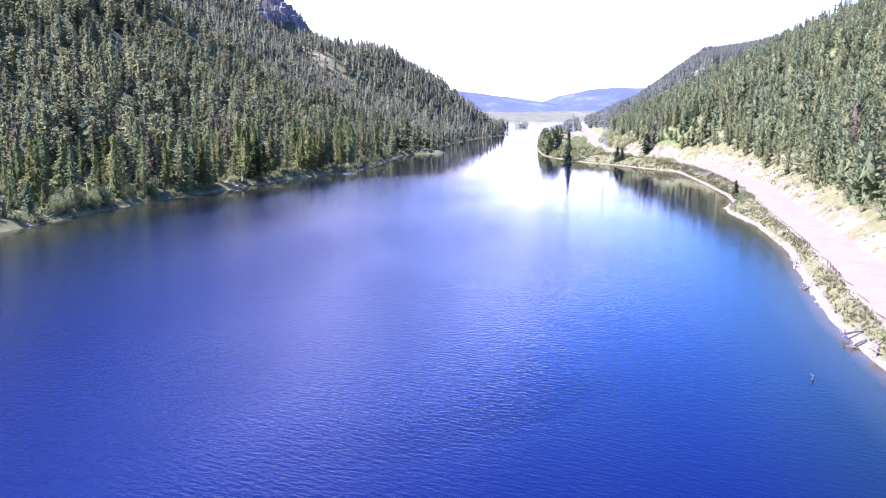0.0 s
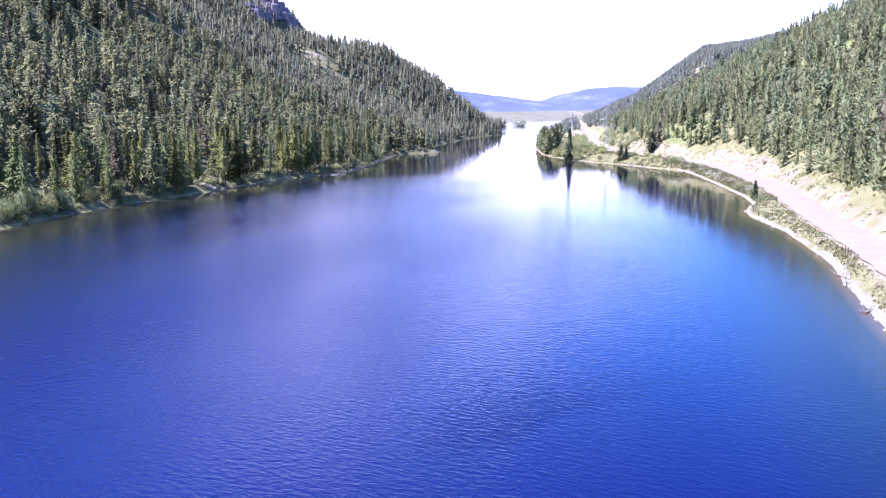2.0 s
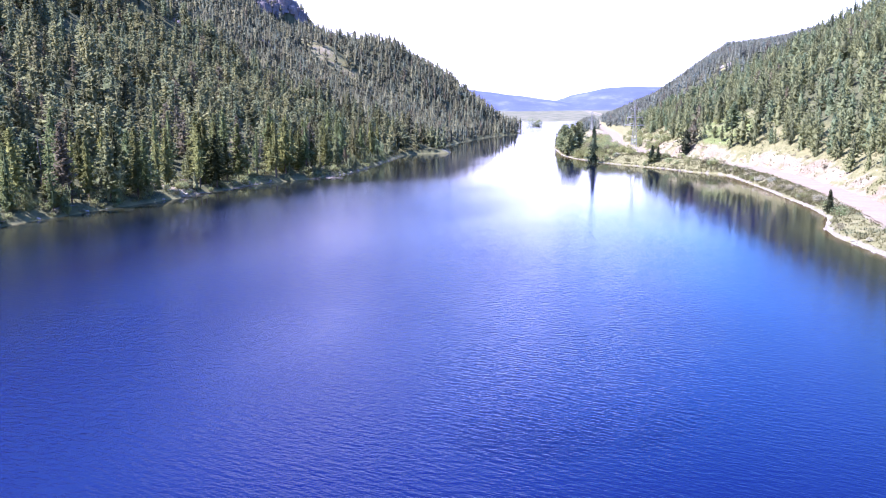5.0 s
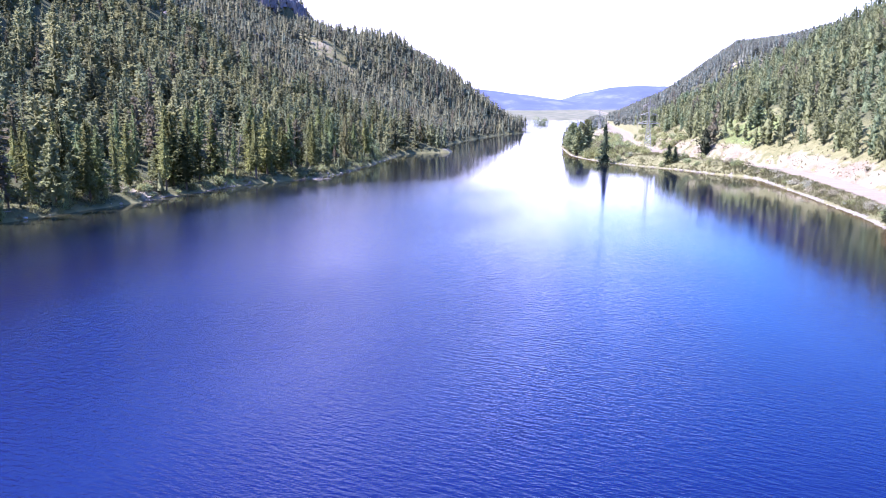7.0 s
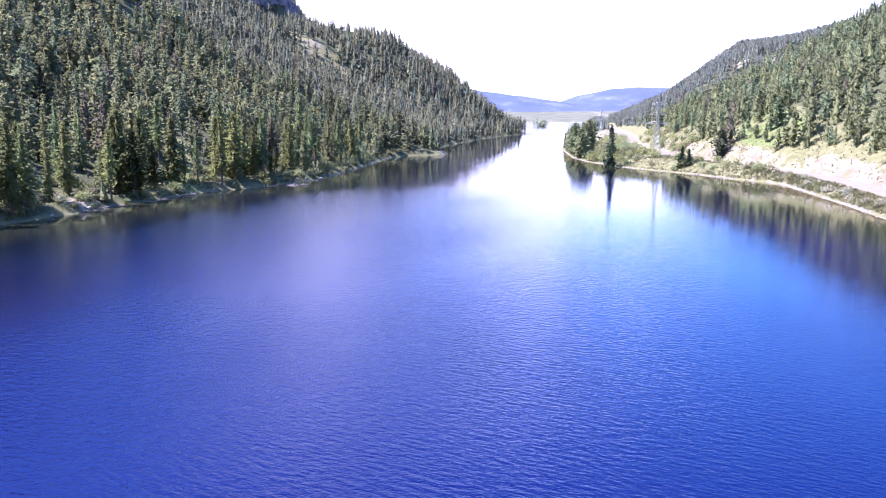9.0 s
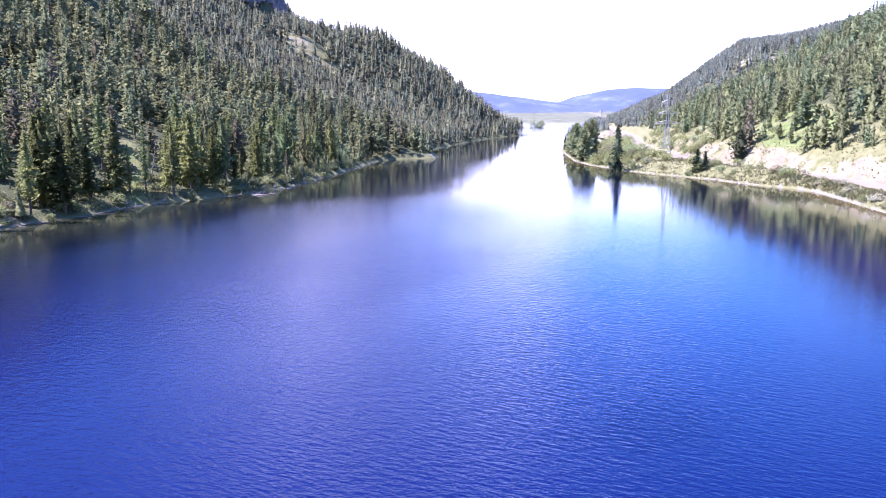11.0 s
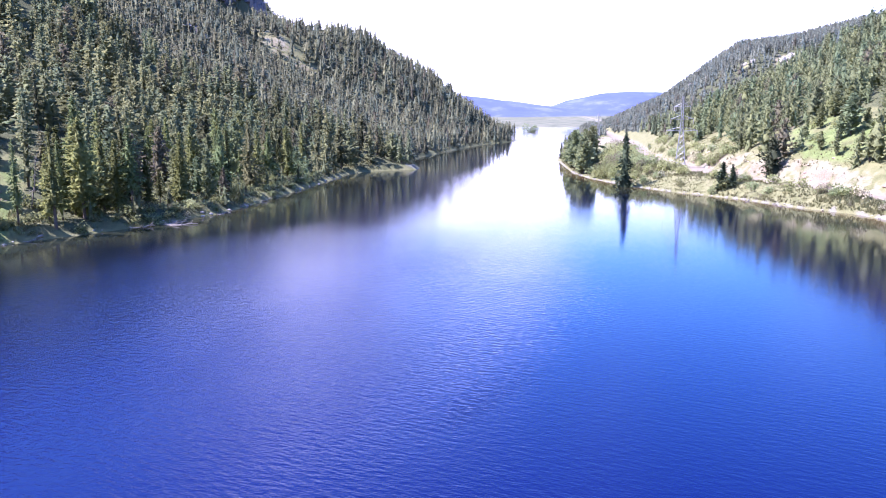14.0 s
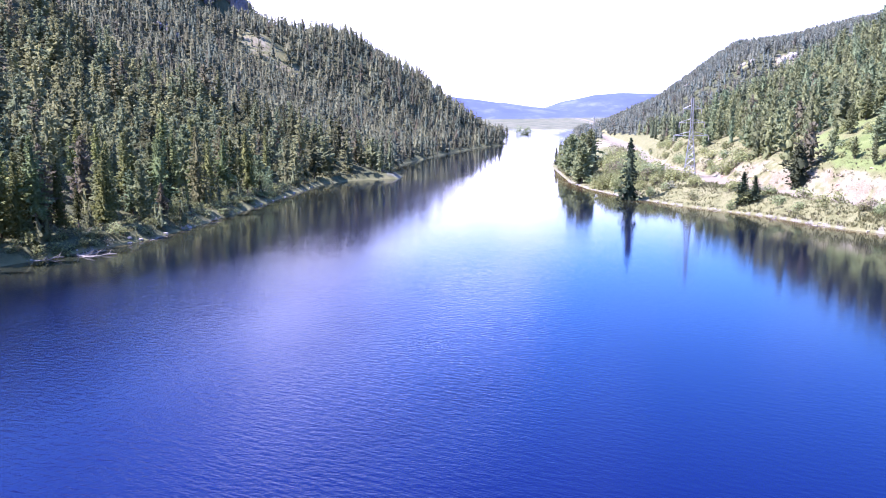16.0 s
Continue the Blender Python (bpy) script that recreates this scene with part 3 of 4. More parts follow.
MIDPINE = [conifer(120 + i, 40, 4, 0.25 + 0.03 * (i % 4), start=0.03, sag=0.1, ragged=0.45, round_top=0.5 + 0.13 * (i % 3), rise=0.3, size=0.48, core=0.34, sides=3) for i in range(8)]
FAR = [(conifer(140 + i, 14, 2, 0.155 + 0.025 * (i % 3), start=0.05, ragged=0.45, point=0.8, round_top=0.12 + 0.08 * (i % 4), size=1.15, core=0.45)[0], stems(140 + i, 1, 0.0, 0.012)) for i in range(10)]


def scatter(rng, x0, x1, y0, y1, gap):
    """Places on an uneven grid."""
    nx, ny = int((x1 - x0) / gap), int((y1 - y0) / gap)
    gx, gy = np.meshgrid(np.arange(nx), np.arange(ny))
    x = x0 + (gx + rng.uniform(0.02, 0.98, gx.shape)) * gap
    y = y0 + (gy + rng.uniform(0.02, 0.98, gx.shape)) * gap
    return x.ravel(), y.ravel()


def stand(name, rng, shapes, x, y, tall, wide, leaf, label):
    """Many trees as one mesh of the forest."""
    z = land(x, y)[0] - 0.2
    pick = rng.integers(0, len(shapes), len(x))
    turn = rng.uniform(0, 6.283, len(x))
    tone = np.clip(0.45 + 0.18 * wave(x, y, 30, 5) + 0.12 * wave(x, y, 9, 7) + rng.uniform(-0.45, 0.45, len(x)), 0, 1)
    vs, fs, ts, ms, at = [], [], [], [], 0
    for k, parts in enumerate(shapes):
        sel = np.nonzero(pick == k)[0]
        if not len(sel):
            continue
        c, s = np.cos(turn[sel])[:, None], np.sin(turn[sel])[:, None]
        for m, (v, f) in enumerate(parts):
            w = (wide[sel] * tall[sel])[:, None]
            px = (v[:, 0] * c - v[:, 1] * s) * w + x[sel][:, None]
            py = (v[:, 0] * s + v[:, 1] * c) * w + y[sel][:, None]
            pz = v[:, 2] * tall[sel][:, None] + z[sel][:, None]
            vs.append(np.stack([px, py, pz], -1).reshape(-1, 3))
            fs.append((f[None] + (np.arange(len(sel)) * len(v))[:, None, None] + at).reshape(-1, 3))
            ts.append(np.repeat(tone[sel], len(v)))
            ms.append(np.full(len(f) * len(sel), m))
            at += len(v) * len(sel)
    me = bpy.data.meshes.new(name)
    fill(me, np.concatenate(vs), np.concatenate(fs))
    me.attributes.new("tone", "FLOAT", "POINT").data.foreach_set("value", np.concatenate(ts).astype(np.float32))
    me.materials.append(leaf)
    me.materials.append(M_BARK)
    me.polygons.foreach_set("material_index", np.concatenate(ms).astype(np.int32))
    return tagged(new(name, me), label, "forest", kind="stuff")


def forests():
    rng = np.random.default_rng(7)
    # left mountain, near part
    x, y = scatter(rng, -420, -30, 60, 520, 5.2)
    d = shore_left(y) - x
    h, _, _ = land(x, y)
    ok = (d > 2) & ((d > 24) | (y > 430)) & (clearing(x, y) < 0.5) & (h < 40 + 0.19 * y) & (x > -60 - 0.72 * y) & (rng.random(len(x)) < 0.8 + 0.25 * wave(x, y, 14, 4))
    x, y = x[ok], y[ok]
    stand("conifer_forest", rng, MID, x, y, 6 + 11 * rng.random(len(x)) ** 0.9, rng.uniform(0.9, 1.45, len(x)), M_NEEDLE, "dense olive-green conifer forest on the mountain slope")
    # young trees under the tall ones along the left shore
    x, y = scatter(rng, -150, -30, 150, 470, 2.6)
    d = shore_left(y) - x
    ok = (d > 1.3) & (d < 22) & (clearing(x, y) < 0.5) & (rng.random(len(x)) < 0.3 + 0.4 * wave(x, y, 8, 2))
    x, y = x[ok], y[ok]
    stand("young_conifers", rng, FAR, x, y, 1.8 + 4.5 * rng.random(len(x)) ** 1.5, rng.uniform(1.1, 1.7, len(x)), M_NEEDLE, "young green conifers crowding the foot of the slope")
    # left mountain, far part
    x, y = scatter(rng, -640, 0, 520, 1285, 5.6)
    d = shore_left(y) - x
    h, _, _ = land(x, y)
    ok = (d > 0.8) & ((clearing(x, y) < 0.5) | ((scar(x, y) > 0.5) & (rng.random(len(x)) < 0.28))) & (h < 45 + 0.17 * y) & (x > -60 - 0.72 * y) & (rng.random(len(x)) < 0.95) & (h > 0.3) & ((y < 1100) | (x > -80)) & ~((x < -236) & (x > -350) & (y > 862) & (y < 925))
    x, y = x[ok], y[ok]
    stand("far_conifer_forest", rng, FAR, x, y, 6.5 + 9.5 * rng.random(len(x)) ** 0.9, rng.uniform(1.0, 1.55, len(x)), M_NEEDLE_HAZED, "dense conifer forest on the far mountain flank, toned down for distance")
    # right hill, near part
    x, y = scatter(rng, 60, 330, 40, 560, 4.9)
    h, cov, e = land(x, y)
    ok = (e > 4.6 + 2.2 * ss(250, 370, y) + 4 * ss(430, 470, y) + 1.6 * wave(x, y, 9)) & (clearing(x, y) < 0.5) & (rng.random(len(x)) < 0.86 + 0.12 * wave(x, y, 20, 8)) & (x < 40 + 0.5 * y)
    x, y = x[ok], y[ok]
    stand("pine_forest", rng, MIDPINE, x, y, 5 + 9 * rng.random(len(x)) ** 0.9, rng.uniform(0.85, 1.25, len(x)), M_PINE, "light green pine forest on the sunny hillside")
    # right hill, far part
    x, y = scatter(rng, 56, 620, 560, 1750, 6.8)
    h, cov, e = land(x, y)
    ok = ((e > 8) | ((y > 900) & (x - shore_right(y) > 4) & (np.abs(x - road_x(y)) > 7))) & ~((y > 690) & (y < 930) & (e > 50)) & ((y < 1000) | (e > 60) | (rng.random(len(x)) < 0.6)) & (clearing(x, y) < 0.5) & (rng.random(len(x)) < 0.9) & (e < 120 + 0.22 * y) & (x < 60 + 0.42 * y)
    x, y = x[ok], y[ok]
    back = y > 800
    xb, yb = x[back], y[back]
    stand("ridge_pine_forest", rng, FAR, xb, yb, 6 + 7 * rng.random(len(xb)) ** 0.8, rng.uniform(1.35, 2.0, len(xb)), M_RIDGE_HAZED, "pine forest on the far ridge, with bluish haze in its needle colour")
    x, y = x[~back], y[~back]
    stand("far_pine_forest", rng, FAR, x, y, 6 + 7 * rng.random(len(x)) ** 0.8, rng.uniform(1.0, 1.5, len(x)), M_PINE_SHADED, "pine forest on the far hill")


forests()


def shore_trees():
    """The trees that stand singly along the two shores."""
    r = random.Random(3)
    rng = np.random.default_rng(3)
    x, y = scatter(rng, -150, -34, 150, 430, 5.6)
    n = 0
    order = np.argsort(shore_left(y) - x)
    for i in order:
        d = shore_left(y[i]) - x[i]
        if not 1.6 < d < 24 or clearing(x[i], y[i]) > 0.5 or r.random() < 0.22 or wave(x[i], y[i], 11, 6) > 0.5 or n >= 290:
            continue
        if r.random() < 0.8:
            plant("conifer", r.choice(SPRUCE), x[i], y[i], r.choice((r.uniform(5, 10), r.uniform(12, 20), r.uniform(12, 20))), r.uniform(0.9, 1.45), "tall olive-green conifer on the steep lake bank", "tree", "conifers on the lake bank", r.uniform(0, 6.28), 0.1)
        else:
            plant("conifer", r.choice(PINE), x[i], y[i], r.uniform(8, 17), r.uniform(0.8, 1.2), "light green bushy conifer on the lake bank", "tree", "conifers on the lake bank", r.uniform(0, 6.28), 0.1)
        n += 1
    for k in range(22):
        py = 215 + k * 9.3 + r.uniform(-3, 3)
        px = float(shore_left(py)) - r.uniform(4, 13)
        if clearing(px, py) < 0.5:
            plant("larch", r.choice(LARCH), px, py, r.uniform(14, 21), r.uniform(0.85, 1.15), "broad soft green larch on the lake bank", "tree", "larches on the lake bank", r.uniform(0, 6.28), 0.1)
    for k in range(9):
        py = 306 + k * 3.6 + r.uniform(-1, 1)
        px = float(shore_left(py)) - r.uniform(4, 12)
        plant("conifer", r.choice(SPRUCE), px, py, r.uniform(11, 16), r.uniform(0.8, 1.05), "tall olive-green conifer on the steep lake bank", "tree", "conifers on the lake bank", r.uniform(0, 6.28), 0.1)
    for k in range(18):
        py = r.choice((r.uniform(175, 265), r.uniform(175, 265), r.uniform(330, 430)))
        px = float(shore_left(py)) - r.uniform(1.5, 5)
        plant("broadleaf_tree", r.choice(WILLOW), px, py, r.uniform(4.5, 8), r.uniform(0.42, 0.6), "light green leafy tree at the foot of the bank", "tree", "leafy trees on the bank", r.uniform(0, 6.28), 0.6)
    # the wooded point
    for k in range(44):
        py = 468 + k * 2.2
        px = r.uniform(float(shore_right(py)) + 1.5, 12 + 0.098 * (py - 211))
        plant("conifer", r.choice(PINE + POINTED + POINTED), px, py, r.uniform(9, 16), r.uniform(1.0, 1.35), "green conifer in the cluster on the lake point", "tree", "conifers on the point", r.uniform(0, 6.28), 0.1)
    plant("spruce", DARK[0], 41.2, 418.5, 18.0, 0.95, "tall dark spruce standing alone at the water's edge", "tree", "", 0.5, 0.1)
    plant("spruce", DARK[1], 29.3, 575, 8.5, 0.9, "narrow dark spruce at the tip of the point", "tree", "", 1.5, 0.1)
    for px, py, t in ((63.8, 394, 7.6), (66.0, 392.5, 6.0)):
        plant("spruce", DARK[1], px, py, t, 1.5, "small dark bushy spruce on the grassy bank", "tree", "small spruces on the bank", r.uniform(0, 6), 0.1)
    plant("pine", DARKPINE, 79.8, 405, 10.5, 1.2, "broad dark pine at the top of the road cut", "tree", "", 2.2, 0.2)
    plant("pine", PINE[2], 98, 400, 11.5, 1.3, "broad bushy pine beside the green meadow", "tree", "", 1.2, 0.2)
    plant("spruce", DARK[1], 79.5, 240, 5.5, 1.3, "small dark tree beside the road bend", "tree", "", 0.4, 0.1)
    for k in range(13):
        py = 384 + k * 3.6 + r.uniform(-4, 4)
        px = 98 + r.uniform(-8, 9)
        plant("pine", r.choice(PINE), px, py, r.uniform(4, 8), r.uniform(0.9, 1.4), "bushy green pine standing in the hillside meadow", "tree", "pines in the meadow", r.uniform(0, 6.28), 0.1)
    plant("broadleaf_tree", WILLOW[0], 18, 1358, 17, 1.0, "round dark green tree on the small islet", "tree", "", 0.3, 4.0)


shore_trees()


def shrubs():
    r = random.Random(9)
    for k in range(95):
        py = r.uniform(85, 520)
        lo, hi = shore_right(py) + 1.6, road_x(py) - 5.2
        if hi < lo:
            continue
        px = r.uniform(lo, hi)
        if py > 470 and px < 48:
            continue
        if py < 235 and r.random() < 0.6:
            continue
        kind, lab = (SHRUB, "light green willow shrub on the lake shore") if r.random() < (0.2 if py < 330 else 0.55) else (DRYSHRUB, "dry greyish shrub on the lake shore")
        plant("shrub", r.choice(kind), px, py, r.uniform(0.9, 2.4) * (0.55 if py < 205 else 1.0), r.uniform(0.9, 1.4), lab, "shrub", "shrubs on the shore", r.uniform(0, 6.28), 0.05)
    for px, py, t in ((39, 446, 6.5), (42, 440, 5.5), (37, 450, 5), (45, 434, 5), (47, 442, 6), (51, 450, 5), (44, 428, 4), (53, 436, 4), (43, 462, 7), (47, 470, 7), (51, 480, 6.5), (46, 456, 5.5), (50, 462, 5), (41, 455, 5.5), (50, 492, 6.5), (54, 500, 6), (48, 512, 7), (55, 520, 6.5), (52, 532, 7), (57, 545, 6)):
        plant("shrub", r.choice(WILLOW), px, py, t, 0.9, "large rounded light green willow beside the conifers", "shrub", "willows on the point", r.uniform(0, 6.28), 0.1)
    rng = np.random.default_rng(19)
    y = rng.uniform(165, 440, 520)
    x = shore_left(y) - 0.6 - 16 * rng.random(520) ** 1.5
    low = [(leaf_clump(80 + i, 120, 0.75, 0.17), stems(80 + i, 5, 0.5)) for i in range(3)]
    stand("bank_undergrowth", rng, low, x, y, rng.uniform(0.6, 2.4, 520), rng.uniform(0.9, 1.4, 520), M_LEAF, "light green leafy undergrowth on the shaded lake bank")
    for k in range(18):
        py = r.uniform(352, 430)
        px = road_x(py) - r.uniform(5.2, 9)
        plant("shrub", r.choice(SHRUB + DRYSHRUB), px, py, r.uniform(1.6, 3.0), r.uniform(0.9, 1.3), "green shrub at the edge of the gravel road", "shrub", "shrubs at the road edge", r.uniform(0, 6.28), 0.05)
    for k in range(48):
        py = r.uniform(432, 600)
        px = road_x(py) + 5.5 + 14 * r.random() ** 1.4
        plant("shrub", r.choice(SHRUB + SHRUB + DRYSHRUB), px, py, r.uniform(1.4, 4.0), r.uniform(0.8, 1.3), "olive-green shrub on the grassy slope above the road", "shrub", "shrubs above the road", r.uniform(0, 6.28), 0.05)
    for k in range(50):
        py = r.uniform(380, 535)
        px = r.uniform(float(shore_right(py)) + 3 + 12 * (py > 470), float(road_x(py)) - 5.5)
        plant("shrub", r.choice(SHRUB), px, py, r.uniform(1.2, 3.2) * (1.35 if py > 430 else 1.0), r.uniform(0.9, 1.5), "yellow-green willow shrub crowding the grassy bank", "shrub", "willow thicket on the bank", r.uniform(0, 6.28), 0.05)
    for k in range(14):
        py = r.uniform(386, 440)
        px = 97 + r.uniform(-10, 11)
        plant("shrub", r.choice(SHRUB), px, py, r.uniform(1.2, 3.2), r.uniform(0.7, 1.2), "green shrub standing in the hillside meadow", "shrub", "shrubs in the meadow", r.uniform(0, 6.28), 0.05)
    for k in range(48):
        py = r.uniform(165, 440)
        px = shore_left(py) - r.uniform(0.8, 9)
        plant("shrub", r.choice(SHRUB + DRYSHRUB), px, py, r.uniform(0.8, 2.2), r.uniform(0.8, 1.3), "low green shrub under the bank conifers", "shrub", "shrubs on the left bank", r.uniform(0, 6.28), 0.05)
    for k in range(22):
        py = r.uniform(110, 430)
        px = road_x(py) + r.uniform(5.5, 17)
        plant("shrub", r.choice(DRYSHRUB + SHRUB), px, py, r.uniform(0.8, 2.2), r.uniform(0.9, 1.3), "dry shrub on the stony road cut", "shrub", "shrubs on the road cut", r.uniform(0, 6.28), 0.05)


shrubs()


# ---- pylons ----
def bar(bm, a, b, w):
    a, b = Vector(a), Vector(b)
    d = (b - a).normalized()
    u = d.orthogonal().normalized() * w / 2
    t = d.cross(u)
    ring = [[bm.verts.new(p + s * u + q * t) for s, q in ((1, 1), (-1, 1), (-1, -1), (1, -1))] for p in (a, b)]
    for i in range(4):
        bm.faces.new((ring[0][i], ring[0][(i + 1) % 4], ring[1][(i + 1) % 4], ring[1][i]))
    bm.faces.new(ring[0][::-1])
    bm.faces.new(ring[1])


def part(name, bm, material, parent=None, label=""):
    me = bpy.data.meshes.new(name)
    bm.to_mesh(me)
    bm.free()
    me.materials.append(material)
    ob = new(name, me)
    ob.parent = parent
    return tagged(ob, label)


def pylon(x, y, tall, turn, label):
    root = new("pylon")
    root.matrix_basis = pose(x, y, height(x, y) - 0.15, 0, 0, turn)
    levels = [i / 12 for i in range(13)]
    half = lambda u: 1.7 - 1.35 * min(u / 0.62, 1) - 0.2 * max(u - 0.62, 0)
    corner = lambda s, q, u: (s * half(u), q * half(u), u * tall)
    for s, q in ((1, 1), (-1, 1), (-1, -1), (1, -1)):
        bm = bmesh.new()
        for a, b in zip(levels, levels[1:]):
            bar(bm, corner(s, q, a), corner(s, q, b), 0.16)
        part("leg", bm, M_STEEL, root)
    for (s0, q0), (s1, q1) in (((1, 1), (-1, 1)), ((-1, 1), (-1, -1)), ((-1, -1), (1, -1)), ((1, -1), (1, 1))):
        bm = bmesh.new()
        for i, (a, b) in enumerate(zip(levels, levels[1:])):
            bar(bm, corner(s0, q0, a), corner(s1, q1, b), 0.065)
            bar(bm, corner(s1, q1, a), corner(s0, q0, b), 0.065)
            bar(bm, corner(s0, q0, b), corner(s1, q1, b), 0.07)
        part("bracing", bm, M_STEEL, root)
    for side, u, reach in ((-1, 0.53, 5.0), (1, 0.53, 5.0), (-1, 0.69, 3.6), (1, 0.69, 3.6), (-1, 0.86, 2.6), (1, 0.86, 2.6)):
        bm = bmesh.new()
        h = half(u)
        tip = (side * reach, 0, u * tall + 0.2)
        for q in (-1, 1):
            bar(bm, (side * h, q * h, u * tall), tip, 0.1)
            bar(bm, (side * h, q * h, u * tall + 1.3), tip, 0.08)
        bar(bm, (side * (h + reach) / 2, 0, u * tall + 0.1), (side * (h + reach) / 2, 0, u * tall + 0.75), 0.1)
        arm = part("crossarm", bm, M_STEEL, root)
        bm = bmesh.new()
        bmesh.ops.create_cone(bm, cap_ends=True, segments=8, radius1=0.11, radius2=0.08, depth=1.5, matrix=Matrix.Translation((tip[0], 0, tip[2] - 0.8)))
        part("insulator", bm, M_STONE, arm, "hanging insulator string")
    for s, q in ((1, 1), (-1, 1), (-1, -1), (1, -1)):
        bm = bmesh.new()
        bmesh.ops.create_cone(bm, cap_ends=True, segments=8, radius1=0.5, radius2=0.35, depth=0.9, matrix=Matrix.Translation((s * 1.7, q * 1.7, 0.1)))
        part("footing", bm, M_STONE, root, "concrete footing")
    return tagged(root, label, "pylon", "power line pylons")


pylon(63.0, 447, 24.0, -8, "tall lattice steel power pylon beside the road")
pylon(73, 845, 21.5, -6, "distant lattice steel power pylon among trees")


# ---- cliff ----
def cliff():
    r = random.Random(5)
    bm = bmesh.new()
    for k in range(150):
        u = r.random()
        x, y = -243 - 100 * u + r.uniform(-6, 6), 900 + r.uniform(-14, 14) - 6 * u
        if k >= 95:
            x, y = -270 + 30 * u + r.uniform(-7, 7), 832 + 88 * u + r.uniform(-8, 8)
            u = -0.5
        foot = height(x, y) - 4
        top = foot + 4 + r.uniform(5, 17) * (0.7 + 0.5 * u)
        w, n = r.uniform(3, 6.5), r.choice((5, 6, 7))
        rings = []
        for z, q in ((foot, 1.15), (foot + (top - foot) * 0.55, 1.0), (top - 1.0, r.uniform(0.7, 0.9)), (top, r.uniform(0.3, 0.55))):
            a0 = r.uniform(0, 0.4)
            rings.append([bm.verts.new((x + math.cos(a0 + 6.283 * i / n) * w * q * r.uniform(0.85, 1.15), y + math.sin(a0 + 6.283 * i / n) * w * q * r.uniform(0.85, 1.15), z + r.uniform(-0.7, 0.7))) for i in range(n)])
        for lo, hi in zip(rings, rings[1:]):
            for i in range(n):
                bm.faces.new((lo[i], lo[(i + 1) % n], hi[(i + 1) % n], hi[i]))
        bm.faces.new(rings[-1])
    me = bpy.data.meshes.new("cliff")
    bm.to_mesh(me)
    bm.free()
    me.materials.append(M_ROCK)
    tagged(new("cliff", me), "jagged grey-violet rock cliff high on the mountain", "cliff", kind="structure")


cliff()


def outcrop(x, y, seed, scale=1.0, mat=None, label="grey rock outcrop among the mountain conifers"):
    """A low rock outcrop among the trees."""
    r = random.Random(seed)
    bm = bmesh.new()
    for k in range(7):
        px, py = x + r.uniform(-5, 5) * scale, y + r.uniform(-4, 4) * scale
        m = Matrix.LocRotScale((px, py, height(px, py) + scale), Euler((r.uniform(-0.4, 0.4), r.uniform(-0.4, 0.4), r.uniform(0, 3))), [r.uniform(2, 4) * scale, r.uniform(2, 4) * scale, r.uniform(2.5, 6) * scale])
        made = bmesh.ops.create_icosphere(bm, subdivisions=2, radius=1.0, matrix=m)
        for v in made["verts"]:
            v.co += Vector((r.uniform(-0.5, 0.5), r.uniform(-0.5, 0.5), r.uniform(-0.5, 0.5)))
    me = bpy.data.meshes.new("rock_outcrop")
    bm.to_mesh(me)
    bm.free()
    me.materials.append(mat or M_ROCK)
    tagged(new("rock_outcrop", me), label, "rock", "rock outcrops")


for k, (ox, oy) in enumerate(((-236, 430), (-250, 470), (-210, 520), (-262, 600), (-190, 640))):
    outcrop(ox, oy, k)
for k, (ox, oy, size) in enumerate(((289, 1036, 0.7), (278, 1026, 0.8), (283, 1030, 0.6), (243, 1043, 0.55), (250, 1037, 0.5), (243, 1250, 0.6), (228, 1256, 0.8), (217, 1233, 0.8), (207, 1116, 0.6))):
    outcrop(ox, oy, 20 + k, size, M_STONE, "pale pinkish bare rock high on the wooded ridge")


# ---- shore details: driftwood, stones, grass, fence, snags ----
def branch(bm, a, b, r0, r1, sides=6, bend=0.0, seed=0):
    """A tapering, slightly bent round limb from a to b."""
    r = random.Random(seed)
    a, b = Vector(a), Vector(b)
    d = (b - a).normalized()
    u = d.orthogonal().normalized()
    w = d.cross(u)
    rings = []
    for i in range(5):
        t = i / 4
        p = a.lerp(b, t) + (u * r.uniform(-1, 1) + w * r.uniform(-1, 1)) * bend * math.sin(t * math.pi)
        q = r0 + (r1 - r0) * t
        rings.append([bm.verts.new(p + (u * math.cos(6.283 * k / sides) + w * math.sin(6.283 * k / sides)) * q * r.uniform(0.85, 1.15)) for k in range(sides)])
    for lo, hi in zip(rings, rings[1:]):
        for k in range(sides):
            bm.faces.new((lo[k], lo[(k + 1) % sides], hi[(k + 1) % sides], hi[k]))
    bm.faces.new(rings[0][::-1])
    bm.faces.new(rings[-1])


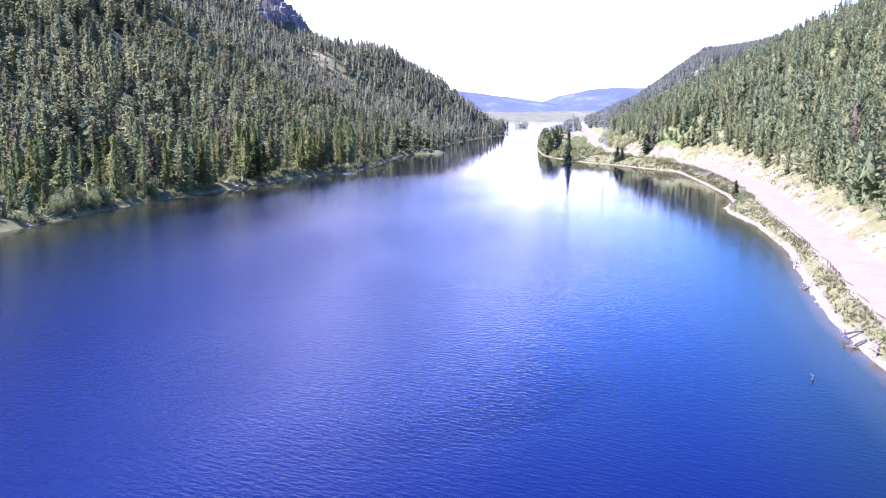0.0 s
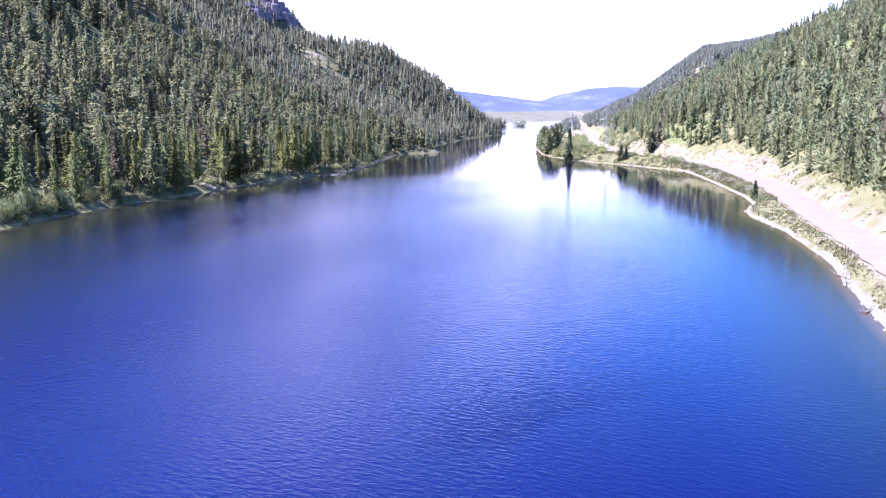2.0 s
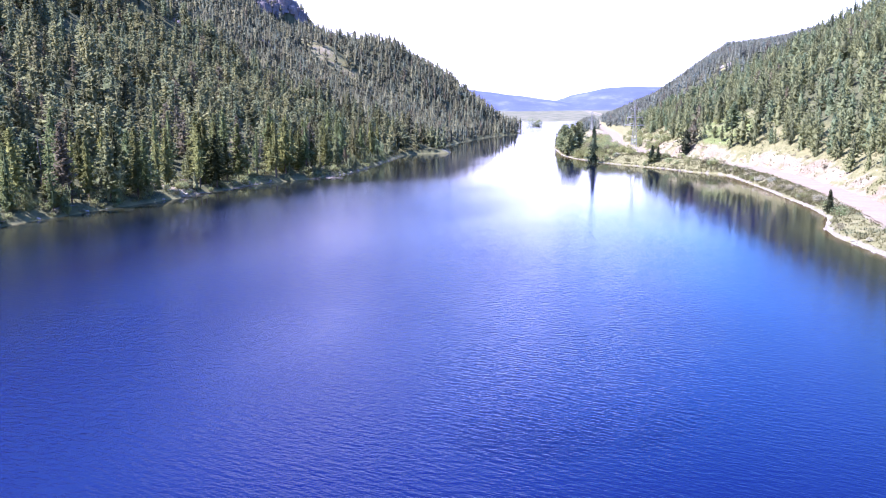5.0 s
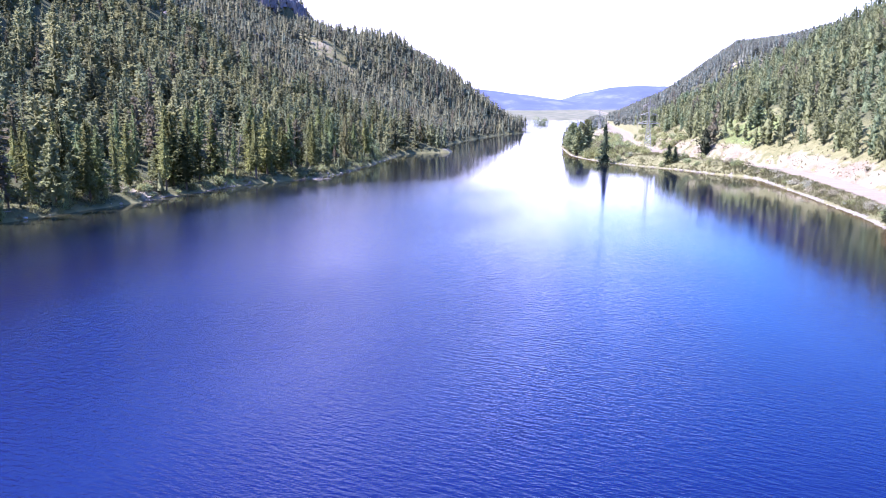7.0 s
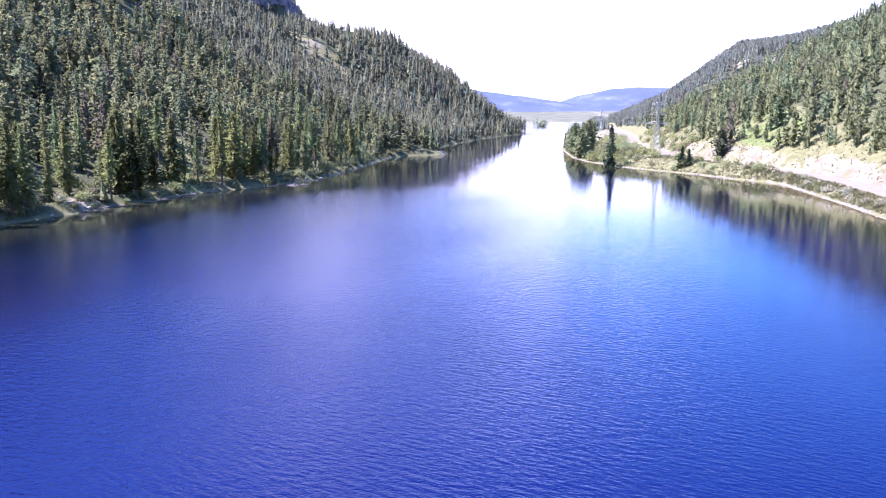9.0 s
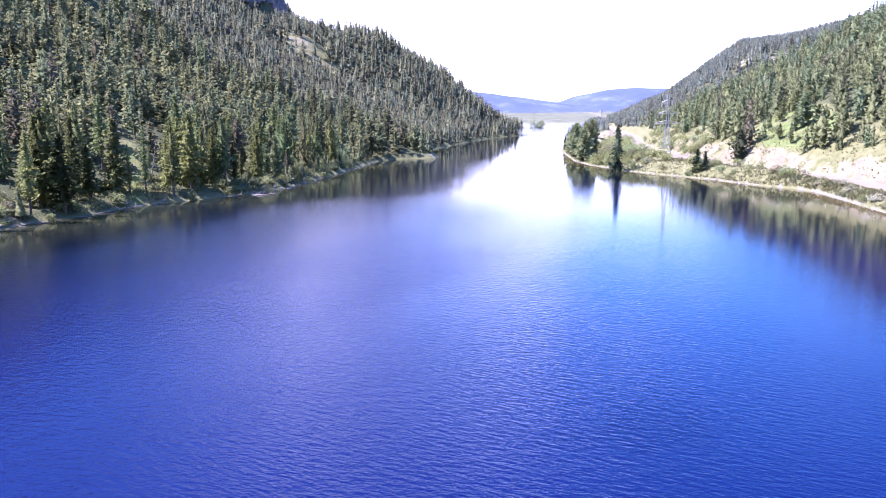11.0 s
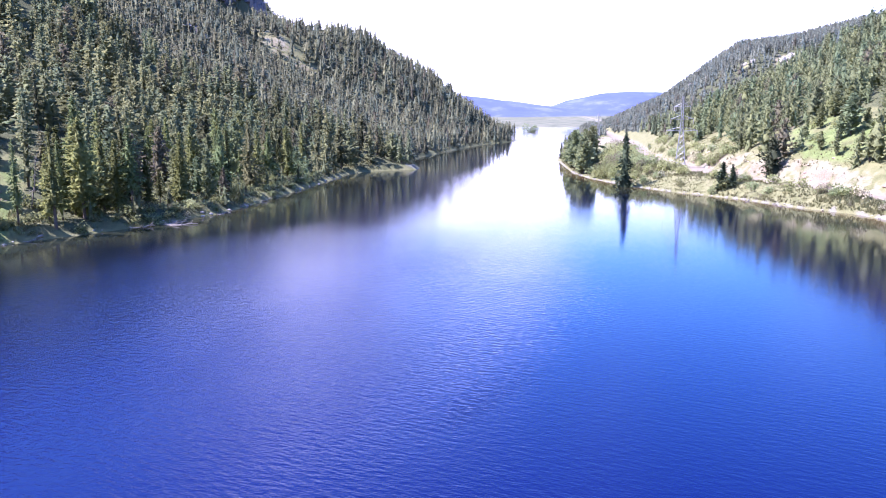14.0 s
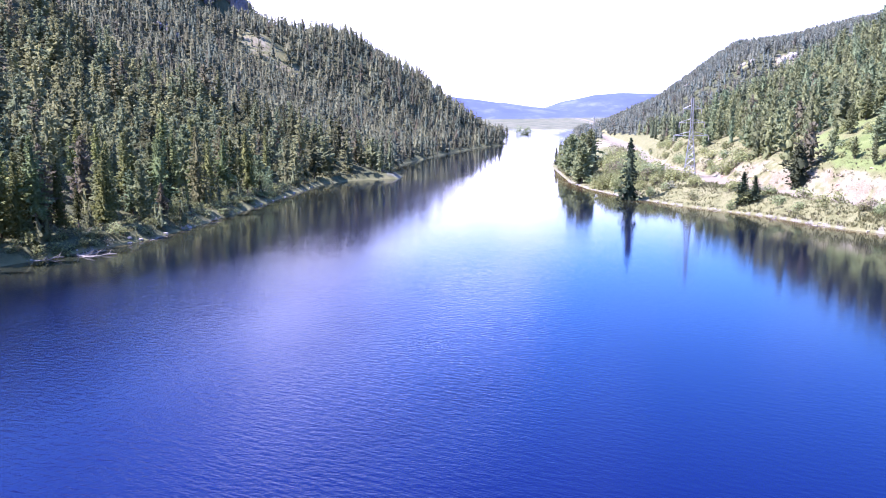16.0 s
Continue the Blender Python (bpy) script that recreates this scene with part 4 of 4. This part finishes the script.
def driftwood(x, y, long, turn, seed, label):
    """A fallen, bleached trunk with a root plate and broken limbs."""
    r = random.Random(seed)
    z = max(height(x, y), -0.1)
    root = new("driftwood")
    root.matrix_basis = pose(x, y, z + 0.10, 0, r.uniform(-6, 2), turn)
    bm = bmesh.new()
    branch(bm, (-long / 2, 0, 0), (long / 2, 0, 0.15), 0.20, 0.08, 7, 0.25, seed)
    part("trunk", bm, M_DEADWOOD, root)
    for k in range(5):
        t = r.uniform(-0.35, 0.45) * long
        bm = bmesh.new()
        branch(bm, (t, 0, 0.05), (t + r.uniform(0.2, 1.0), r.uniform(-1.3, 1.3), r.uniform(0.2, 1.1)), 0.07, 0.02, 5, 0.1, seed + k)
        part("limb", bm, M_DEADWOOD, root)
    for k in range(4):
        bm = bmesh.new()
        a = 1.57 * k + r.uniform(-0.4, 0.4)
        branch(bm, (-long / 2, 0, 0), (-long / 2 - 0.3, math.cos(a) * 0.8, math.sin(a) * 0.6 + 0.15), 0.10, 0.02, 5, 0.1, seed + 20 + k)
        part("root", bm, M_DEADWOOD, root)
    return tagged(root, label, "driftwood", "driftwood on the shores")


def all_driftwood():
    r = random.Random(21)
    for x, y, l, t in ((-57.5, 328, 6, 20), (-59.5, 330, 5, 60), (-58.5, 326.5, 4.5, -30), (-60.5, 331, 4, 100), (-56.3, 347, 5, 80), (-57, 360, 5, 95),
                       (-56, 372, 6, 70), (-77.5, 296, 6, 50), (-78.5, 290, 5, 75), (-80, 283, 5, 30), (-82, 272, 6, 80), (-83.5, 262, 4, 20), (-79, 300, 5, 110),
                       (-95, 225, 6, 80), (-98, 205, 5, 60), (-100, 180, 6, 95), (-64, 324, 5, 40), (-75, 305, 5, 35)):
        driftwood(x - 0.3, y, l, t + r.uniform(-8, 8), int(y), "bleached driftwood trunk lying on the dark lake bank")
    for x, y, l, t in ((53.3, 93, 4, 35), (53.6, 90, 4, 60), (54.2, 96, 4, 15), (61.5, 138, 5, 70), (62.5, 141, 4, 95), (58.2, 122, 3.5, 40), (70.5, 370, 4, 100), (66.5, 380, 4, 60)):
        driftwood(x + 0.2, y, l, t, int(x * 10), "bleached fallen trunk on the stony shore")


def snag():
    bm = bmesh.new()
    branch(bm, (43.5, 81, -0.6), (43.75, 81.1, 0.45), 0.11, 0.06, 6, 0.05, 4)
    root = part("water_snag", bm, M_BARK)
    bm = bmesh.new()
    branch(bm, (43.7, 81.05, 0.35), (43.45, 81.2, 0.62), 0.05, 0.02, 5, 0.03, 5)
    part("broken_top", bm, M_DEADWOOD, root, "pale broken wood")
    tagged(root, "dark wooden snag sticking out of the lake", "snag")


def stone_mesh(seed, mat):
    r = random.Random(seed)
    bm = bmesh.new()
    bmesh.ops.create_icosphere(bm, subdivisions=1, radius=1.0)
    for v in bm.verts:
        v.co *= r.uniform(0.75, 1.15)
        v.co.z *= 0.6
    me = bpy.data.meshes.new("stone")
    bm.to_mesh(me)
    bm.free()
    me.materials.append(mat)
    return me


def stones():
    r = random.Random(31)
    kinds = [stone_mesh(i, M_STONE) for i in range(4)]
    reds = [stone_mesh(10 + i, M_REDSTONE) for i in range(4)]
    for k in range(150):
        y = r.uniform(85, 480)
        x = shore_right(y) + r.uniform(-0.3, 0.9)
        ob = new("stone", r.choice(kinds))
        q = r.uniform(0.12, 0.38)
        ob.matrix_basis = Matrix.LocRotScale((x, y, height(x, y) + 0.2 * q), Euler((r.uniform(-0.3, 0.3), r.uniform(-0.3, 0.3), r.uniform(0, 6))), (q * r.uniform(0.8, 1.5), q, q))
        tagged(ob, "pale grey stone lying on the lake shore", "stone", "stones on the shore")
    for k in range(60):
        y = r.uniform(170, 460)
        x = shore_left(y) - r.uniform(-0.2, 1.2)
        ob = new("stone", r.choice(kinds))
        q = r.uniform(0.2, 0.6)
        ob.matrix_basis = Matrix.LocRotScale((x, y, height(x, y) + 0.2 * q), Euler((r.uniform(-0.3, 0.3), r.uniform(-0.3, 0.3), r.uniform(0, 6))), (q * r.uniform(0.8, 1.5), q, q))
        tagged(ob, "grey boulder at the foot of the bank", "stone", "boulders under the bank")
    for k in range(90):
        y = r.uniform(115, 470)
        x = road_x(y) + 4.6 + abs(r.gauss(0, 2.6)) + 0.5
        ob = new("stone", r.choice(reds))
        q = r.uniform(0.2, 0.65)
        ob.matrix_basis = Matrix.LocRotScale((x, y, height(x, y) + 0.15 * q), Euler((r.uniform(-0.4, 0.4), r.uniform(-0.4, 0.4), r.uniform(0, 6))), (q * r.uniform(0.8, 1.5), q, q))
        tagged(ob, "reddish rock on the stony road cut", "rock", "rocks on the road cut")


def grass():
    """Tufts on the verge, the road cut and the meadow, as one mass."""
    rng = np.random.default_rng(17)
    n = 26000
    y = rng.uniform(70, 560, n)
    side = rng.random(n)
    x = np.where(side < 0.62, shore_right(y) + 1.0 + rng.random(n) * np.maximum(road_x(y) - 5 - shore_right(y), 0.5),
                 np.where(side < 0.8, road_x(y) + 5.2 + rng.random(n) * 14, shore_left(y) - 1 - rng.random(n) * 12))
    ok = (np.abs(x - road_x(y)) > 4.6) & ((y > 240) | (rng.random(n) < 0.45))
    ok &= (side < 0.62) | (side >= 0.8) | (rng.random(n) < 0.35 + 0.65 * (wave(x, y, 16, 7) < -0.1))
    x, y = x[ok], y[ok]
    r = random.Random(3)
    v, f = [], []
    for k in range(6):
        a = r.uniform(0, 6.28)
        c = Vector((math.cos(a), math.sin(a), 0))
        b = c * r.uniform(0, 0.5)
        tip = b + c * r.uniform(0.2, 0.8) + Vector((0, 0, r.uniform(0.6, 1.2)))
        s = Vector((-c.y, c.x, 0)) * 0.16
        m = len(v)
        v += [b - s, b + s, tip]
        f.append((m, m + 1, m + 2))
    v, f = np.array([tuple(p) for p in v]), np.array(f)
    z = land(x, y)[0] - 0.03
    q = rng.uniform(0.35, 1.0, len(x)) * (0.75 + 0.5 * wave(x, y, 12, 3)) * (0.55 + 0.45 * ss(170, 240, y))
    t = rng.uniform(0, 6.283, len(x))
    c, s = np.cos(t)[:, None], np.sin(t)[:, None]
    P = np.stack([(v[:, 0] * c - v[:, 1] * s) * q[:, None] + x[:, None], (v[:, 0] * s + v[:, 1] * c) * q[:, None] + y[:, None], v[:, 2] * q[:, None] + z[:, None]], -1)
    F = (f[None] + (np.arange(len(x)) * len(v))[:, None, None]).reshape(-1, 3)
    me = bpy.data.meshes.new("grass")
    fill(me, P.reshape(-1, 3), F)
    tone = np.clip(0.55 + 0.35 * wave(x, y, 14, 6) + rng.uniform(-0.2, 0.2, len(x)), 0, 0.95)
    me.attributes.new("tone", "FLOAT", "POINT").data.foreach_set("value", np.repeat(tone, len(v)).astype(np.float32))
    me.materials.append(M_GRASS)
    tagged(new("grass", me), "tufts of dry and green grass on the banks", "grass", kind="stuff")


def fence():
    """A low rail on posts along the lake side of the road."""
    for y0, long in ((122.0, 9.0), (147.5, 8.0)):
        root = new("roadside_fence")
        x0 = float(road_x(y0)) - 4.5
        root.matrix_basis = pose(x0, y0, 0)
        pts = [(float(road_x(y0 + d)) - 4.5 - x0, d) for d in np.linspace(0, long, 5)]
        for px, py in pts:
            g = height(x0 + px, y0 + py)
            bm = bmesh.new()
            branch(bm, (px, py, g - 0.2), (px, py, g + 0.8), 0.09, 0.08, 6, 0.0, int(py * 10))
            part("post", bm, M_BARK, root)
        for (ax, ay), (bx, by) in zip(pts, pts[1:]):
            bm = bmesh.new()
            branch(bm, (ax, ay, height(x0 + ax, y0 + ay) + 0.62), (bx, by, height(x0 + bx, y0 + by) + 0.62), 0.06, 0.055, 6, 0.02, int(ay * 7))
            part("rail", bm, M_BARK, root)
        tagged(root, "low dark wooden rail fence beside the gravel road", "fence", "roadside fence lengths")


def dead_tree(x, y, tall, lean, label, seed):
    r = random.Random(seed)
    root = new("dead_tree")
    root.matrix_basis = pose(x, y, height(x, y) - 0.2, 0, lean, r.uniform(0, 360))
    bm = bmesh.new()
    branch(bm, (0, 0, 0), (0, 0, tall), 0.16, 0.03, 6, 0.15, seed)
    part("trunk", bm, M_DEADWOOD, root)
    bm = bmesh.new()
    for k in range(34):
        z = tall * r.uniform(0.2, 0.97)
        a = r.uniform(0, 6.28)
        q = (1 - z / tall) * tall * 0.14 + 0.35
        branch(bm, (0, 0, z), (math.cos(a) * q, math.sin(a) * q, z + r.uniform(-0.7, 0.2)), 0.035, 0.01, 4, 0.05, k)
    tagged(part("dead_branches", bm, M_DEADWOOD, root), kind="stuff")
    return tagged(root, label, "tree", "dead trees")


all_driftwood()
snag()
stones()
grass()
fence()
for k, (dx, dy, dt, dlean) in enumerate(((-108, 236, 13, 2), (-112, 240, 10, -3), (-83, 318, 11, 14), (-79, 338, 9, -4), (-104, 262, 12, 3), (-92, 300, 12, -2), (-75, 352, 10, 5), (-120, 270, 13, 1))):
    dead_tree(dx, dy, dt, dlean, "bare grey dead conifer among the living trees", k)
